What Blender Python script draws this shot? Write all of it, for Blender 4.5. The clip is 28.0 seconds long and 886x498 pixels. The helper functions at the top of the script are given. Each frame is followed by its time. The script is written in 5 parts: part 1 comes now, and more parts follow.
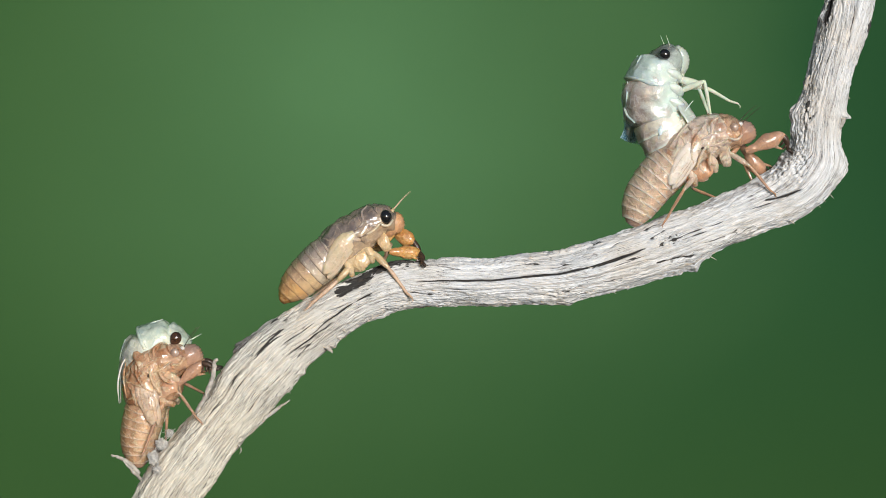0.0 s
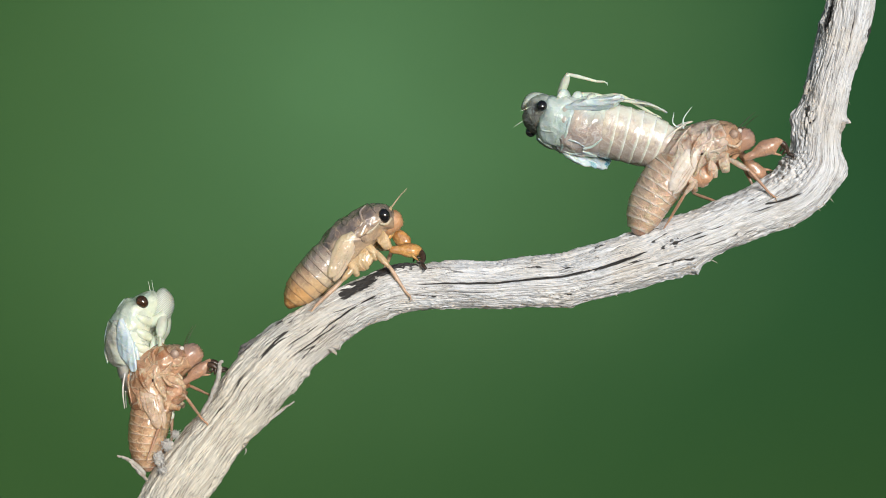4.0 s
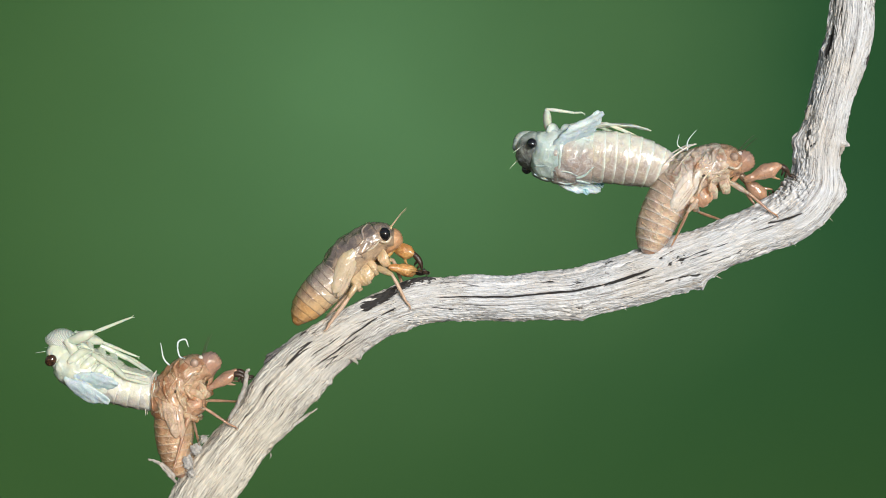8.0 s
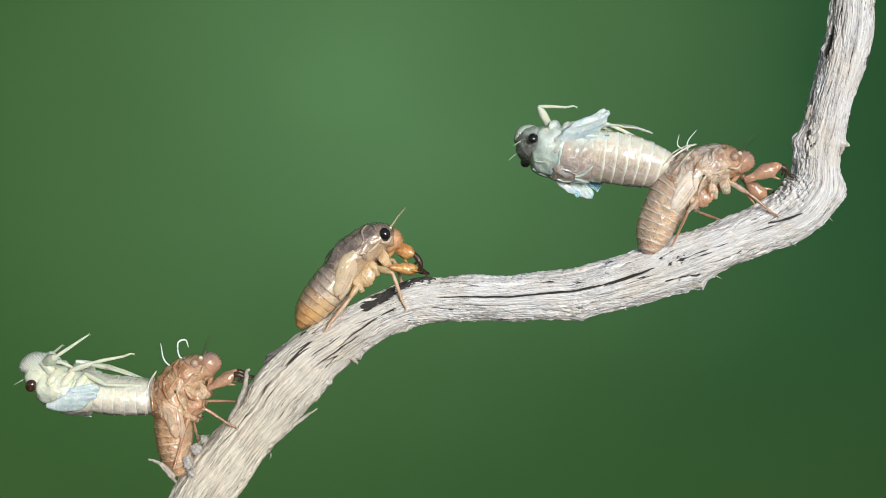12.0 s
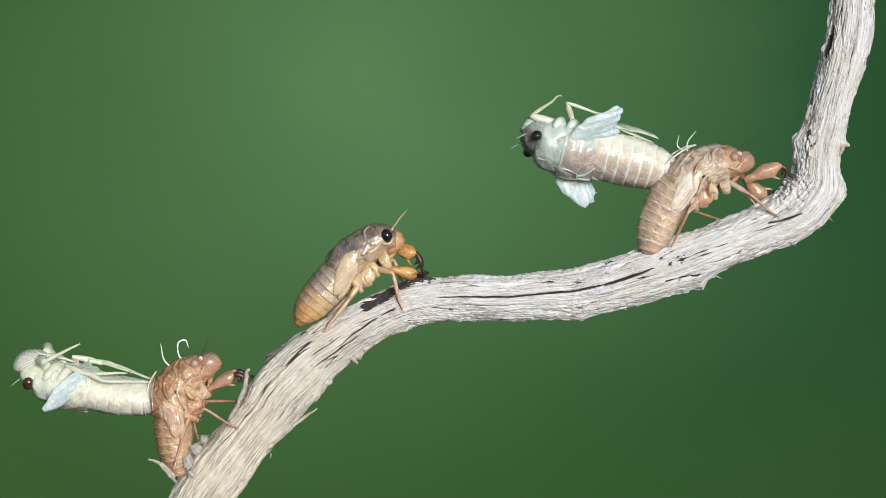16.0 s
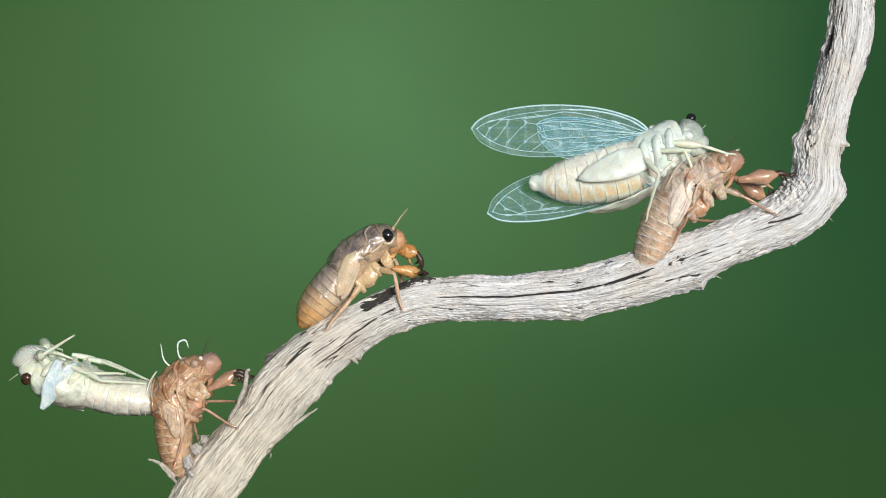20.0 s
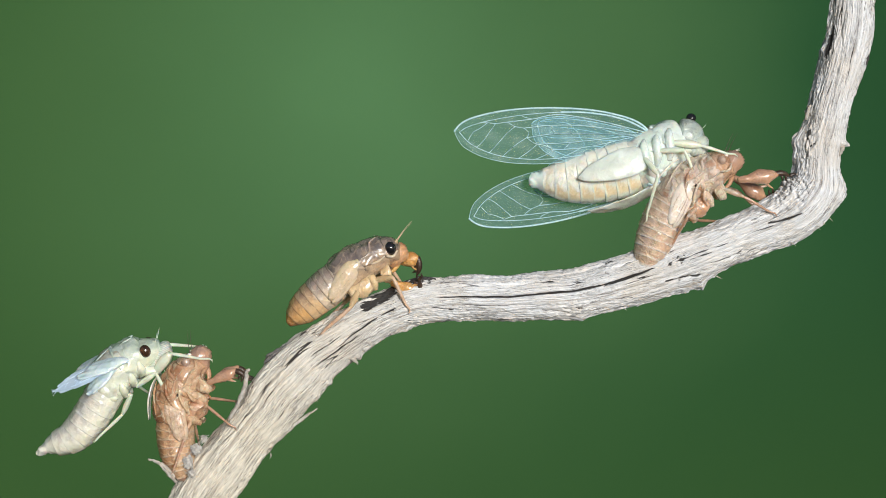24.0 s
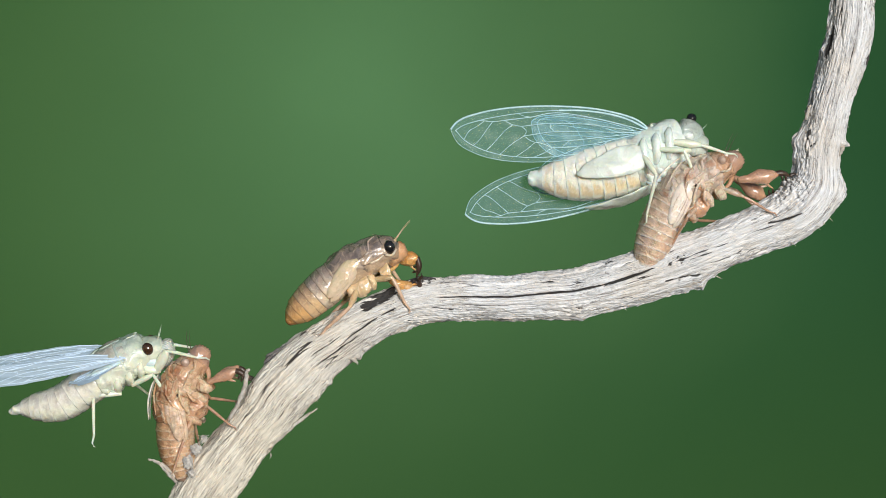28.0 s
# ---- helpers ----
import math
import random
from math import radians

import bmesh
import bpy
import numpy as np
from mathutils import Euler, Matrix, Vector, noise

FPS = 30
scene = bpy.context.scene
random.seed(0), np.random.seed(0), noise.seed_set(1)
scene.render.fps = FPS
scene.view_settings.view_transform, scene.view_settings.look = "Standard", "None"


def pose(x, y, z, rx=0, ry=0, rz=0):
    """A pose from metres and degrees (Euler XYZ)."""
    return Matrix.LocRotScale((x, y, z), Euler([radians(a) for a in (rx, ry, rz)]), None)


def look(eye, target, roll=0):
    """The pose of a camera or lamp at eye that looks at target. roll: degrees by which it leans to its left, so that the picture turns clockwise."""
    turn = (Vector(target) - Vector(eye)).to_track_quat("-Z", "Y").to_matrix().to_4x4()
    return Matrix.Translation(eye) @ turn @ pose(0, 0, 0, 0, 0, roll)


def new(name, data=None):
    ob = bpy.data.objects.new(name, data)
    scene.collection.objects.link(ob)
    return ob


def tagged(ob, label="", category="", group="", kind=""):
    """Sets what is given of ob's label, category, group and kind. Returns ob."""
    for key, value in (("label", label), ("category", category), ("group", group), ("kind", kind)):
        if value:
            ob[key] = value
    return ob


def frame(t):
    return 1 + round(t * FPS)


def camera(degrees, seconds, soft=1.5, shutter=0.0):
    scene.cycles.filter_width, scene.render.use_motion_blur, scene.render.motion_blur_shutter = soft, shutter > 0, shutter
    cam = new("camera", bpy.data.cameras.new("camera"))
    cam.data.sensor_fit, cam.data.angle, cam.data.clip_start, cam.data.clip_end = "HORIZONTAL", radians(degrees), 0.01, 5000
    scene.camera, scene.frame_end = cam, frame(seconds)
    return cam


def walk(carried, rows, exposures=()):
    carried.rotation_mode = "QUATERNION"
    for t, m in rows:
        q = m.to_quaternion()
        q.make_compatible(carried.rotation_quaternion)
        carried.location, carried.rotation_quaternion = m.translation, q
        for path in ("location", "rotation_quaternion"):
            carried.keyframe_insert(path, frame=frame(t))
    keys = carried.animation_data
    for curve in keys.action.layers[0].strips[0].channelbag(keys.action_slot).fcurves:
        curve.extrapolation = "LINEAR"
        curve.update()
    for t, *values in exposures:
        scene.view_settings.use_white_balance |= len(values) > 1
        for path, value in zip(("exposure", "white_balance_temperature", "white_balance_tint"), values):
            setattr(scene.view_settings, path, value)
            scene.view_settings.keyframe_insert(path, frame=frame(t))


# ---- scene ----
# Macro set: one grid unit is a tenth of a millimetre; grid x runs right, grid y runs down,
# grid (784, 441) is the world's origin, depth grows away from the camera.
U = 1e-4
FAR = 0.40


def g(x, y, d=0.0):
    return Vector(((x - 784) * U, d * U, (441 - y) * U))


def g0(x, y):
    """The first stretch was drawn on a grid 5.5 % larger: bring it onto the common grid."""
    dx, dy = x - 784, y - 441
    return (819.6 + 0.9455 * dx - 0.0071 * dy, 472.2 + 0.0071 * dx + 0.9455 * dy)


# ---- camera ----
cam = camera(22.18, 28.0, soft=0.9)
EYE_A, EYE_B = (0.00356, -FAR * 0.9455, -0.00312), (0, -FAR, 0)
NEAR_POSE = look(EYE_A, (EYE_A[0], 0, EYE_A[2]), -0.43)
FAR_POSE = look(EYE_B, (0, 0, 0))
walk(cam, [(0, NEAR_POSE), (3.5, NEAR_POSE), (5.5, FAR_POSE), (28, FAR_POSE)])

# ---- light ----
SUN_FROM = Vector((0.30, -0.94, 0.15)).normalized()
sun = new("sun", bpy.data.lights.new("sun", "SUN"))
sun.data.energy, sun.data.angle, sun.data.color = 3.5, radians(20), (0.965, 0.985, 1.0)
sun.matrix_world = look(SUN_FROM * 2, (0, 0, 0))
world = bpy.data.worlds.new("sky")
scene.world = world
world.use_nodes = True
wn = world.node_tree
sky = wn.nodes.new("ShaderNodeTexSky")
sky.sky_type, sky.sun_disc = "NISHITA", False
sky.sun_elevation = math.asin(SUN_FROM.z)
sky.sun_rotation = math.atan2(SUN_FROM.x, SUN_FROM.y)
wn.links.new(sky.outputs[0], wn.nodes["Background"].inputs[0])
wn.nodes["Background"].inputs[1].default_value = 0.075
scene.view_settings.exposure = 0.0


# ---- materials ----
class Mat:
    def __init__(self, name):
        self.m = bpy.data.materials.new(name)
        self.m.use_nodes = True
        self.t = self.m.node_tree
        self.p = self.t.nodes["Principled BSDF"]
        self.out = self.t.nodes["Material Output"]

    def node(self, kind, **kw):
        n = self.t.nodes.new("ShaderNode" + kind)
        for k, v in kw.items():
            if k in n.inputs:
                n.inputs[k].default_value = v
        return n

    def link(self, a, b):
        self.t.links.new(a, b)

    def coords(self, scale=(1, 1, 1), source="Object"):
        c, mp = self.node("TexCoord"), self.node("Mapping")
        mp.inputs["Scale"].default_value = scale
        self.link(c.outputs[source], mp.inputs["Vector"])
        return mp.outputs["Vector"]

    def noise(self, vec, scale, detail=4, rough=0.6, twist=0.0):
        n = self.node("TexNoise", Scale=scale, Detail=detail, Roughness=rough, Distortion=twist)
        self.link(vec, n.inputs["Vector"])
        return n.outputs["Fac"]

    def ramp(self, fac, stops):
        r = self.node("ValToRGB")
        e = r.color_ramp.elements
        while len(e) < len(stops):
            e.new(0.5)
        for i, (pos, col) in enumerate(stops):
            e[i].position, e[i].color = pos, (*col, 1)
        self.link(fac, r.inputs["Fac"])
        return r.outputs["Color"]

    def mix(self, fac, a, b, blend="MIX"):
        n = self.t.nodes.new("ShaderNodeMix")
        n.data_type, n.blend_type = "RGBA", blend
        for sock, v in ((n.inputs[0], fac), (n.inputs[6], a), (n.inputs[7], b)):
            if isinstance(v, bpy.types.NodeSocket):
                self.link(v, sock)
            else:
                sock.default_value = v if not isinstance(v, tuple) or len(v) == 4 else (*v, 1)
        return n.outputs[2]

    def span(self, fac, lo, hi, a=0.0, b=1.0):
        n = self.node("MapRange")
        for i, v in enumerate((lo, hi, a, b)):
            n.inputs[i + 1].default_value = v
        self.link(fac, n.inputs[0])
        return n.outputs[0]

    def bump(self, fac, strength, dist):
        b = self.node("Bump", Strength=strength, Distance=dist)
        self.link(fac, b.inputs["Height"])
        self.link(b.outputs["Normal"], self.p.inputs["Normal"])

    def set(self, **kw):
        for k, v in kw.items():
            self.p.inputs[k.replace("_", " ")].default_value = v
        return self


def skin(name, back, belly, rough=0.35, mottle=0.35, sss=0.25, coat=0.3, lip=None, mid=0.5, blotch=None, relief=0.3, lines=0.25, thin=0.0, lip_at=-5.5, seams=0.1, crinkle=0.22, under=None):
    """Cuticle: pigment runs from the belly to the back, with mottling and fine wrinkles."""
    k = Mat(name)
    v = k.coords()
    sep = k.node("SeparateXYZ")
    k.link(v, sep.inputs[0])
    n1, n2 = k.noise(v, 450, 5), k.noise(v, 2600, 3)
    h = k.span(sep.outputs["Z"], -48 * U, 48 * U)
    wob = k.node("Math")
    wob.operation = "ADD"
    k.link(h, wob.inputs[0])
    k.link(k.span(n1, 0.3, 0.7, -0.18, 0.18), wob.inputs[1])
    half = tuple((a + b) / 2 for a, b in zip(back, belly))
    col = k.ramp(wob.outputs[0], [(mid - 0.35, belly), (mid, half), (mid + 0.3, back)])
    dark = tuple(c * 0.55 for c in back)
    col = k.mix(k.span(n1, 0.5, 0.75, 0, mottle), col, dark)
    col = k.mix(k.span(n2, 0.5, 0.8, 0, mottle * 0.7), col, tuple(min(1, c * 1.35 + 0.05) for c in belly))
    if blotch:
        col = k.mix(k.span(k.noise(v, 240, 5, 0.6), 0.52, 0.62, 0.0, 0.85), col, blotch)
    if under:
        patch = k.node("Math")
        patch.operation = "MULTIPLY"
        k.link(k.span(sep.outputs["Z"], -8 * U, -30 * U), patch.inputs[0])
        k.link(k.span(k.noise(v, 210, 3, 0.5), 0.50, 0.62, 0.0, 0.7), patch.inputs[1])
        col = k.mix(patch.outputs[0], col, under)
    crease = k.node("Math")
    crease.operation = "ABSOLUTE"
    off = k.node("Math")
    off.operation = "SUBTRACT"
    off.inputs[1].default_value = 0.5
    k.link(k.noise(v, 330, 3, 0.5, 0.8), off.inputs[0])
    k.link(off.outputs[0], crease.inputs[0])
    col = k.mix(k.span(crease.outputs[0], 0.0, 0.035, lines, 0.0), col, tuple(min(1, c * 1.3 + 0.10) for c in belly))
    if lip:
        edge = k.node("Math")
        edge.operation = "ADD"
        edge.use_clamp = True
        k.link(k.span(sep.outputs["X"], lip_at * U, (lip_at - 4) * U), edge.inputs[0])
        k.link(k.span(n2, 0.35, 0.65, -0.15, 0.1), edge.inputs[1])
        edge = edge.outputs[0]
        col = k.mix(edge, col, lip)
    seam = k.node("Math")
    seam.operation = "SUBTRACT"
    seam.inputs[1].default_value = 0.5
    k.link(k.noise(v, 230, 2, 0.4, 1.2), seam.inputs[0])
    thinly = k.node("Math")
    thinly.operation = "ABSOLUTE"
    k.link(seam.outputs[0], thinly.inputs[0])
    col = k.mix(k.span(thinly.outputs[0], 0.0, 0.022, seams, 0.0), col, tuple(c * 0.42 for c in back))
    k.link(col, k.p.inputs["Base Color"])
    k.link(k.span(n1, 0.3, 0.7, rough - 0.08, rough + 0.15), k.p.inputs["Roughness"])
    fold = k.node("Math")
    fold.operation = "ADD"
    k.link(k.span(crease.outputs[0], 0.0, 0.07, crinkle, 0.0), fold.inputs[0])
    k.link(k.noise(v, 900, 6, 0.68), fold.inputs[1])
    k.bump(fold.outputs[0], relief, 7 * U)
    k.set(Subsurface_Weight=sss, Subsurface_Scale=0.0012, Coat_Weight=coat, Coat_Roughness=0.1)
    k.p.inputs["Subsurface Radius"].default_value = (1.0, 0.7, 0.4)
    if thin:
        clear = k.node("BsdfTransparent", Color=(1.0, 0.88, 0.76, 1))
        glow = k.node("BsdfTranslucent")
        k.link(col, glow.inputs[0])
        inner, outer = k.node("MixShader"), k.node("MixShader")
        inner.inputs[0].default_value = 0.45
        k.link(clear.outputs[0], inner.inputs[1])
        k.link(glow.outputs[0], inner.inputs[2])
        k.link(k.span(n1, 0.35, 0.65, thin * 0.5, thin * 1.5), outer.inputs[0])
        k.link(k.p.outputs[0], outer.inputs[1])
        k.link(inner.outputs[0], outer.inputs[2])
        k.link(outer.outputs[0], k.out.inputs[0])
    return k.m


def plain(name, a, b, rough=0.4, scale=900, bump=0.4, **kw):
    k = Mat(name)
    v = k.coords()
    n = k.noise(v, scale, 5)
    k.link(k.ramp(n, [(0.3, a), (0.7, b)]), k.p.inputs["Base Color"])
    k.bump(k.noise(v, scale * 3, 4), bump, 1.5 * U)
    k.set(Roughness=rough, **kw)
    return k.m


def striped(name, a, b):
    """Fine dark ribs across a pale swollen face."""
    k = Mat(name)
    v = k.coords()
    wave = k.node("TexWave", Scale=1150.0, Distortion=1.0)
    wave.bands_direction = "Z"
    k.link(v, wave.inputs["Vector"])
    k.link(k.ramp(wave.outputs["Fac"], [(0.2, a), (0.6, b)]), k.p.inputs["Base Color"])
    k.bump(wave.outputs["Fac"], 0.5, 3 * U)
    k.set(Roughness=0.3, Subsurface_Weight=0.15, Subsurface_Scale=0.001, Coat_Weight=0.5)
    return k.m


def wood_material():
    k = Mat("weathered_wood")
    v = k.coords((1, 1, 1), "UV")
    fib = k.node("Mapping")
    fib.inputs["Scale"].default_value = (15, 1500, 1)
    k.link(v, fib.inputs["Vector"])
    fine = k.node("Mapping")
    fine.inputs["Scale"].default_value = (90, 3600, 1)
    k.link(v, fine.inputs["Vector"])
    n1, n2, n3 = k.noise(fib.outputs[0], 1, 8, 0.7, 0.15), k.noise(fine.outputs[0], 1, 4), k.noise(v, 90, 4)
    col = k.ramp(n1, [(0.27, (0.22, 0.20, 0.185)), (0.37, (0.52, 0.50, 0.49)), (0.47, (0.68, 0.68, 0.69)), (0.58, (0.81, 0.815, 0.83))])
    col = k.mix(k.span(n2, 0.34, 0.48, 0.4, 0.0), col, (0.30, 0.275, 0.255))
    along = k.node("SeparateXYZ")
    k.link(v, along.inputs[0])
    col = k.mix(k.span(along.outputs["X"], 0.278, 0.322, 1.0, 0.0), col, (1.0, 0.93, 0.78), "MULTIPLY")
    col = k.mix(k.span(n3, 0.45, 0.65, 0.0, 0.4), col, (0.62, 0.54, 0.44))
    spot = k.node("Mapping")
    spot.inputs["Scale"].default_value = (260, 620, 1)
    k.link(v, spot.inputs["Vector"])
    pits = k.noise(spot.outputs[0], 1, 5, 0.7)
    col = k.mix(k.span(pits, 0.64, 0.68, 0.0, 0.7), col, (0.12, 0.105, 0.095))
    for sx, sy, wide, deep, lo in ((11, 420, 0.008, 1.0, 0.44), (26, 1000, 0.013, 0.9, 0.46), (60, 2300, 0.016, 0.5, 0.44), (45, 1500, 0.014, 0.6, 0.48), (16, 640, 0.009, 1.0, 0.48)):
        run = k.node("Mapping")
        run.inputs["Scale"].default_value = (sx, sy, 1)
        run.inputs["Location"].default_value = (sx * 0.3, 4, 0)
        k.link(v, run.inputs["Vector"])
        off = k.node("Math")
        off.operation = "SUBTRACT"
        off.inputs[1].default_value = 0.5
        k.link(k.noise(run.outputs[0], 1, 6, 0.68, 0.35), off.inputs[0])
        size = k.node("Math")
        size.operation = "ABSOLUTE"
        k.link(off.outputs[0], size.inputs[0])
        gate = k.span(k.noise(v, 70 + sx * 3, 4), lo, lo + 0.12, 0.0, 1.0)
        line = k.node("Math")
        line.operation = "MULTIPLY"
        k.link(k.span(size.outputs[0], 0.0, wide, deep, 0.0), line.inputs[0])
        k.link(gate, line.inputs[1])
        col = k.mix(line.outputs[0], col, (0.075, 0.065, 0.058))
    # grey weathered streaks
    streak = k.node("Mapping")
    streak.inputs["Scale"].default_value = (40, 620, 1)
    k.link(v, streak.inputs["Vector"])
    col = k.mix(k.span(k.noise(streak.outputs[0], 1, 6, 0.75, 0.2), 0.52, 0.70, 0.0, 0.36), col, (0.38, 0.35, 0.325))
    # Shade painted into furrows, cracks and hollows, together with the real dark stains.
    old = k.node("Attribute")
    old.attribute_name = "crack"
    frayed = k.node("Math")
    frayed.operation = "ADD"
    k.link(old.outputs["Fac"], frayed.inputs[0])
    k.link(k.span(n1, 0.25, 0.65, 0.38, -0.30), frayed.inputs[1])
    shade_and_stain = k.node("Math")
    shade_and_stain.operation = "MULTIPLY"
    k.link(k.span(frayed.outputs[0], 0.42, 0.66), shade_and_stain.inputs[0])
    k.link(k.span(old.outputs["Fac"], 0.04, 0.22, 0.0, 0.95), shade_and_stain.inputs[1])
    col = k.mix(shade_and_stain.outputs[0], col, (0.022, 0.019, 0.018))
    k.link(col, k.p.inputs["Base Color"])
    both = k.node("Math")
    both.operation = "ADD"
    k.link(n1, both.inputs[0])
    k.link(k.span(n2, 0.0, 1.0, 0.0, 0.5), both.inputs[1])
    k.bump(both.outputs[0], 0.6, 4 * U)
    k.set(Roughness=0.85)
    k.p.inputs["Specular IOR Level"].default_value = 0.25
    return k.m


def membrane_material(name, tint, cover):
    k = Mat(name)
    v = k.coords()
    clear = k.node("BsdfTransparent", Color=(0.80, 0.93, 0.97, 1))
    blend = k.node("MixShader")
    blend.inputs[0].default_value = cover
    k.link(clear.outputs[0], blend.inputs[1])
    k.link(k.p.outputs[0], blend.inputs[2])
    k.link(blend.outputs[0], k.out.inputs[0])
    k.bump(k.noise(v, 1500, 3), 0.15, 1.0 * U)
    k.set(Base_Color=(*tint, 1), Roughness=0.25, Subsurface_Weight=0.0)
    return k.m


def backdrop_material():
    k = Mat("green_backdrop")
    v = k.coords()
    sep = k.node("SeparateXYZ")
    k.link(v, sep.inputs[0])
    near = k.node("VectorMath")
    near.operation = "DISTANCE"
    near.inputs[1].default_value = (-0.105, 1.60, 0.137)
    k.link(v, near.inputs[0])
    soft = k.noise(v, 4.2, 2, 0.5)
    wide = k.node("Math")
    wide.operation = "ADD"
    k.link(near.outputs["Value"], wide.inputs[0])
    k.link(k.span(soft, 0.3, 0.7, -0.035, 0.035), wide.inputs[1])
    # Falloff of light put into the sheet's colour: bright centre, darker right and bottom.
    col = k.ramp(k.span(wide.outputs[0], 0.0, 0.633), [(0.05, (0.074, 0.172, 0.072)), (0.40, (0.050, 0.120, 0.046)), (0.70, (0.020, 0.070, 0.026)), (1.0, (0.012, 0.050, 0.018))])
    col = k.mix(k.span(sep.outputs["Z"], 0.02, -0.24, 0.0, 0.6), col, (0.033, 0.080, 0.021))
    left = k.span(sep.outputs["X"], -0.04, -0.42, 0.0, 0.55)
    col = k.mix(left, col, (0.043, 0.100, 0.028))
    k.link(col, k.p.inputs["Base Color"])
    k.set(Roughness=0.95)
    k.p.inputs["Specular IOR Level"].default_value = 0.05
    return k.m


WOOD = wood_material()
DARK_BARK = plain("dark_bark", (0.07, 0.064, 0.06), (0.27, 0.25, 0.235), 0.9, 1200, 0.9)
SPLINTER = plain("splinter_wood", (0.34, 0.29, 0.24), (0.62, 0.58, 0.53), 0.85, 1500, 0.8)
FLUFF = plain("grey_fluff", (0.40, 0.37, 0.34), (0.74, 0.71, 0.67), 0.95, 2500, 1.0)
NYMPH_SKIN = skin("nymph_cuticle", (0.23, 0.185, 0.165), (0.60, 0.42, 0.26), 0.12, 0.4, 0.25, 1.0, mid=0.42, blotch=(0.13, 0.105, 0.10), seams=0.12)
NYMPH_SEG = skin("nymph_abdomen", (0.33, 0.255, 0.225), (0.84, 0.66, 0.46), 0.12, 0.35, 0.3, 1.0, lip=(0.22, 0.15, 0.11), mid=0.44, seams=0.08, lip_at=-4.5)
NYMPH_LOW = skin("nymph_low_abdomen", (0.40, 0.26, 0.18), (0.80, 0.54, 0.29), 0.12, 0.35, 0.3, 1.0, lip=(0.28, 0.17, 0.11), mid=0.5, seams=0.08, lip_at=-4.5)
NYMPH_TAIL = skin("nymph_tail", (0.46, 0.25, 0.13), (0.82, 0.47, 0.19), 0.12, 0.3, 0.3, 1.0, lip=(0.34, 0.18, 0.09), mid=0.55, seams=0.2, lip_at=-4.5)
NYMPH_PAD = skin("nymph_pad", (0.58, 0.47, 0.28), (0.74, 0.57, 0.42), 0.1, 0.25, 0.35, 1.0, lines=0.08, seams=0.03)
NYMPH_PALE = skin("nymph_pale_cuticle", (0.58, 0.41, 0.22), (0.70, 0.50, 0.29), 0.14, 0.35, 0.3, 1.0, crinkle=0.4, relief=0.5)
FACE = skin("amber_face", (0.47, 0.23, 0.11), (0.64, 0.36, 0.19), 0.3, 0.45, 0.3, 0.5)
AMBER = skin("amber_leg", (0.50, 0.22, 0.06), (0.74, 0.42, 0.15), 0.2, 0.45, 0.3, 0.7, blotch=(0.44, 0.19, 0.06), relief=0.4)
TAN_LEG = plain("tan_leg", (0.50, 0.31, 0.20), (0.68, 0.48, 0.34), 0.3, 1200)
SHELL_B = skin("rusty_shell_cuticle", (0.72, 0.38, 0.21), (0.90, 0.63, 0.42), 0.12, 0.45, 0.25, 1.0, blotch=(0.56, 0.25, 0.12), thin=0.3, relief=0.7, lines=0.6, seams=0.28, crinkle=0.5)
SHELL_B_SEG = skin("rusty_shell_abdomen", (0.74, 0.40, 0.22), (0.88, 0.58, 0.36), 0.16, 0.35, 0.25, 0.9, lip=(0.90, 0.68, 0.50), thin=0.3, relief=0.6, lines=0.45, seams=0.2, lip_at=-3.5, crinkle=0.4)
SHELL = skin("shell_cuticle", (0.89, 0.73, 0.62), (0.93, 0.71, 0.54), 0.10, 0.42, 0.25, 1.0, blotch=(0.72, 0.42, 0.26), thin=0.36, relief=0.7, lines=0.7, seams=0.28, crinkle=0.5)
SHELL_HEAD = skin("shell_head_cuticle", (0.62, 0.39, 0.27), (0.80, 0.48, 0.29), 0.08, 0.4, 0.3, 1.0, blotch=(0.50, 0.26, 0.15), thin=0.25, relief=0.6, lines=0.4, seams=0.2, crinkle=0.4)
SOUND_COVER = skin("sound_cover_skin", (0.66, 0.77, 0.72), (0.78, 0.84, 0.76), 0.2, 0.2, 0.4, 0.7, relief=0.25, lines=0.15, seams=0.02, thin=0.2)
SHELL_SEG = skin("shell_abdomen", (0.88, 0.65, 0.50), (0.92, 0.62, 0.42), 0.12, 0.32, 0.3, 1.0, lip=(0.96, 0.85, 0.74), thin=0.32, relief=0.55, lines=0.45, seams=0.15, lip_at=-3.5, crinkle=0.4)
SHELL_DARK = skin("shell_amber", (0.40, 0.235, 0.165), (0.58, 0.33, 0.20), 0.08, 0.35, 0.3, 1.0)
SHELL_PALE = skin("shell_pale", (0.88, 0.78, 0.68), (0.92, 0.80, 0.68), 0.06, 0.25, 0.2, 1.0, thin=0.12, relief=0.3, lines=0.3, seams=0.15)
SHELL_EYE = plain("empty_eye", (0.20, 0.11, 0.075), (0.52, 0.38, 0.30), 0.06, 700, 0.1, Coat_Weight=1.0)
SHELL_FACE = skin("shell_face", (0.36, 0.24, 0.20), (0.54, 0.31, 0.20), 0.08, 0.3, 0.3, 1.0)
FACE_A = skin("teneral_grey_face", (0.36, 0.38, 0.345), (0.55, 0.61, 0.54), 0.14, 0.3, 0.3, 1.0)
CLAW = plain("dark_claw", (0.02, 0.014, 0.010), (0.08, 0.045, 0.03), 0.3, 1500)
EYE = plain("black_eye", (0.006, 0.006, 0.008), (0.018, 0.016, 0.018), 0.12, 1800, 0.05, Coat_Weight=1.0, Coat_Roughness=0.12)
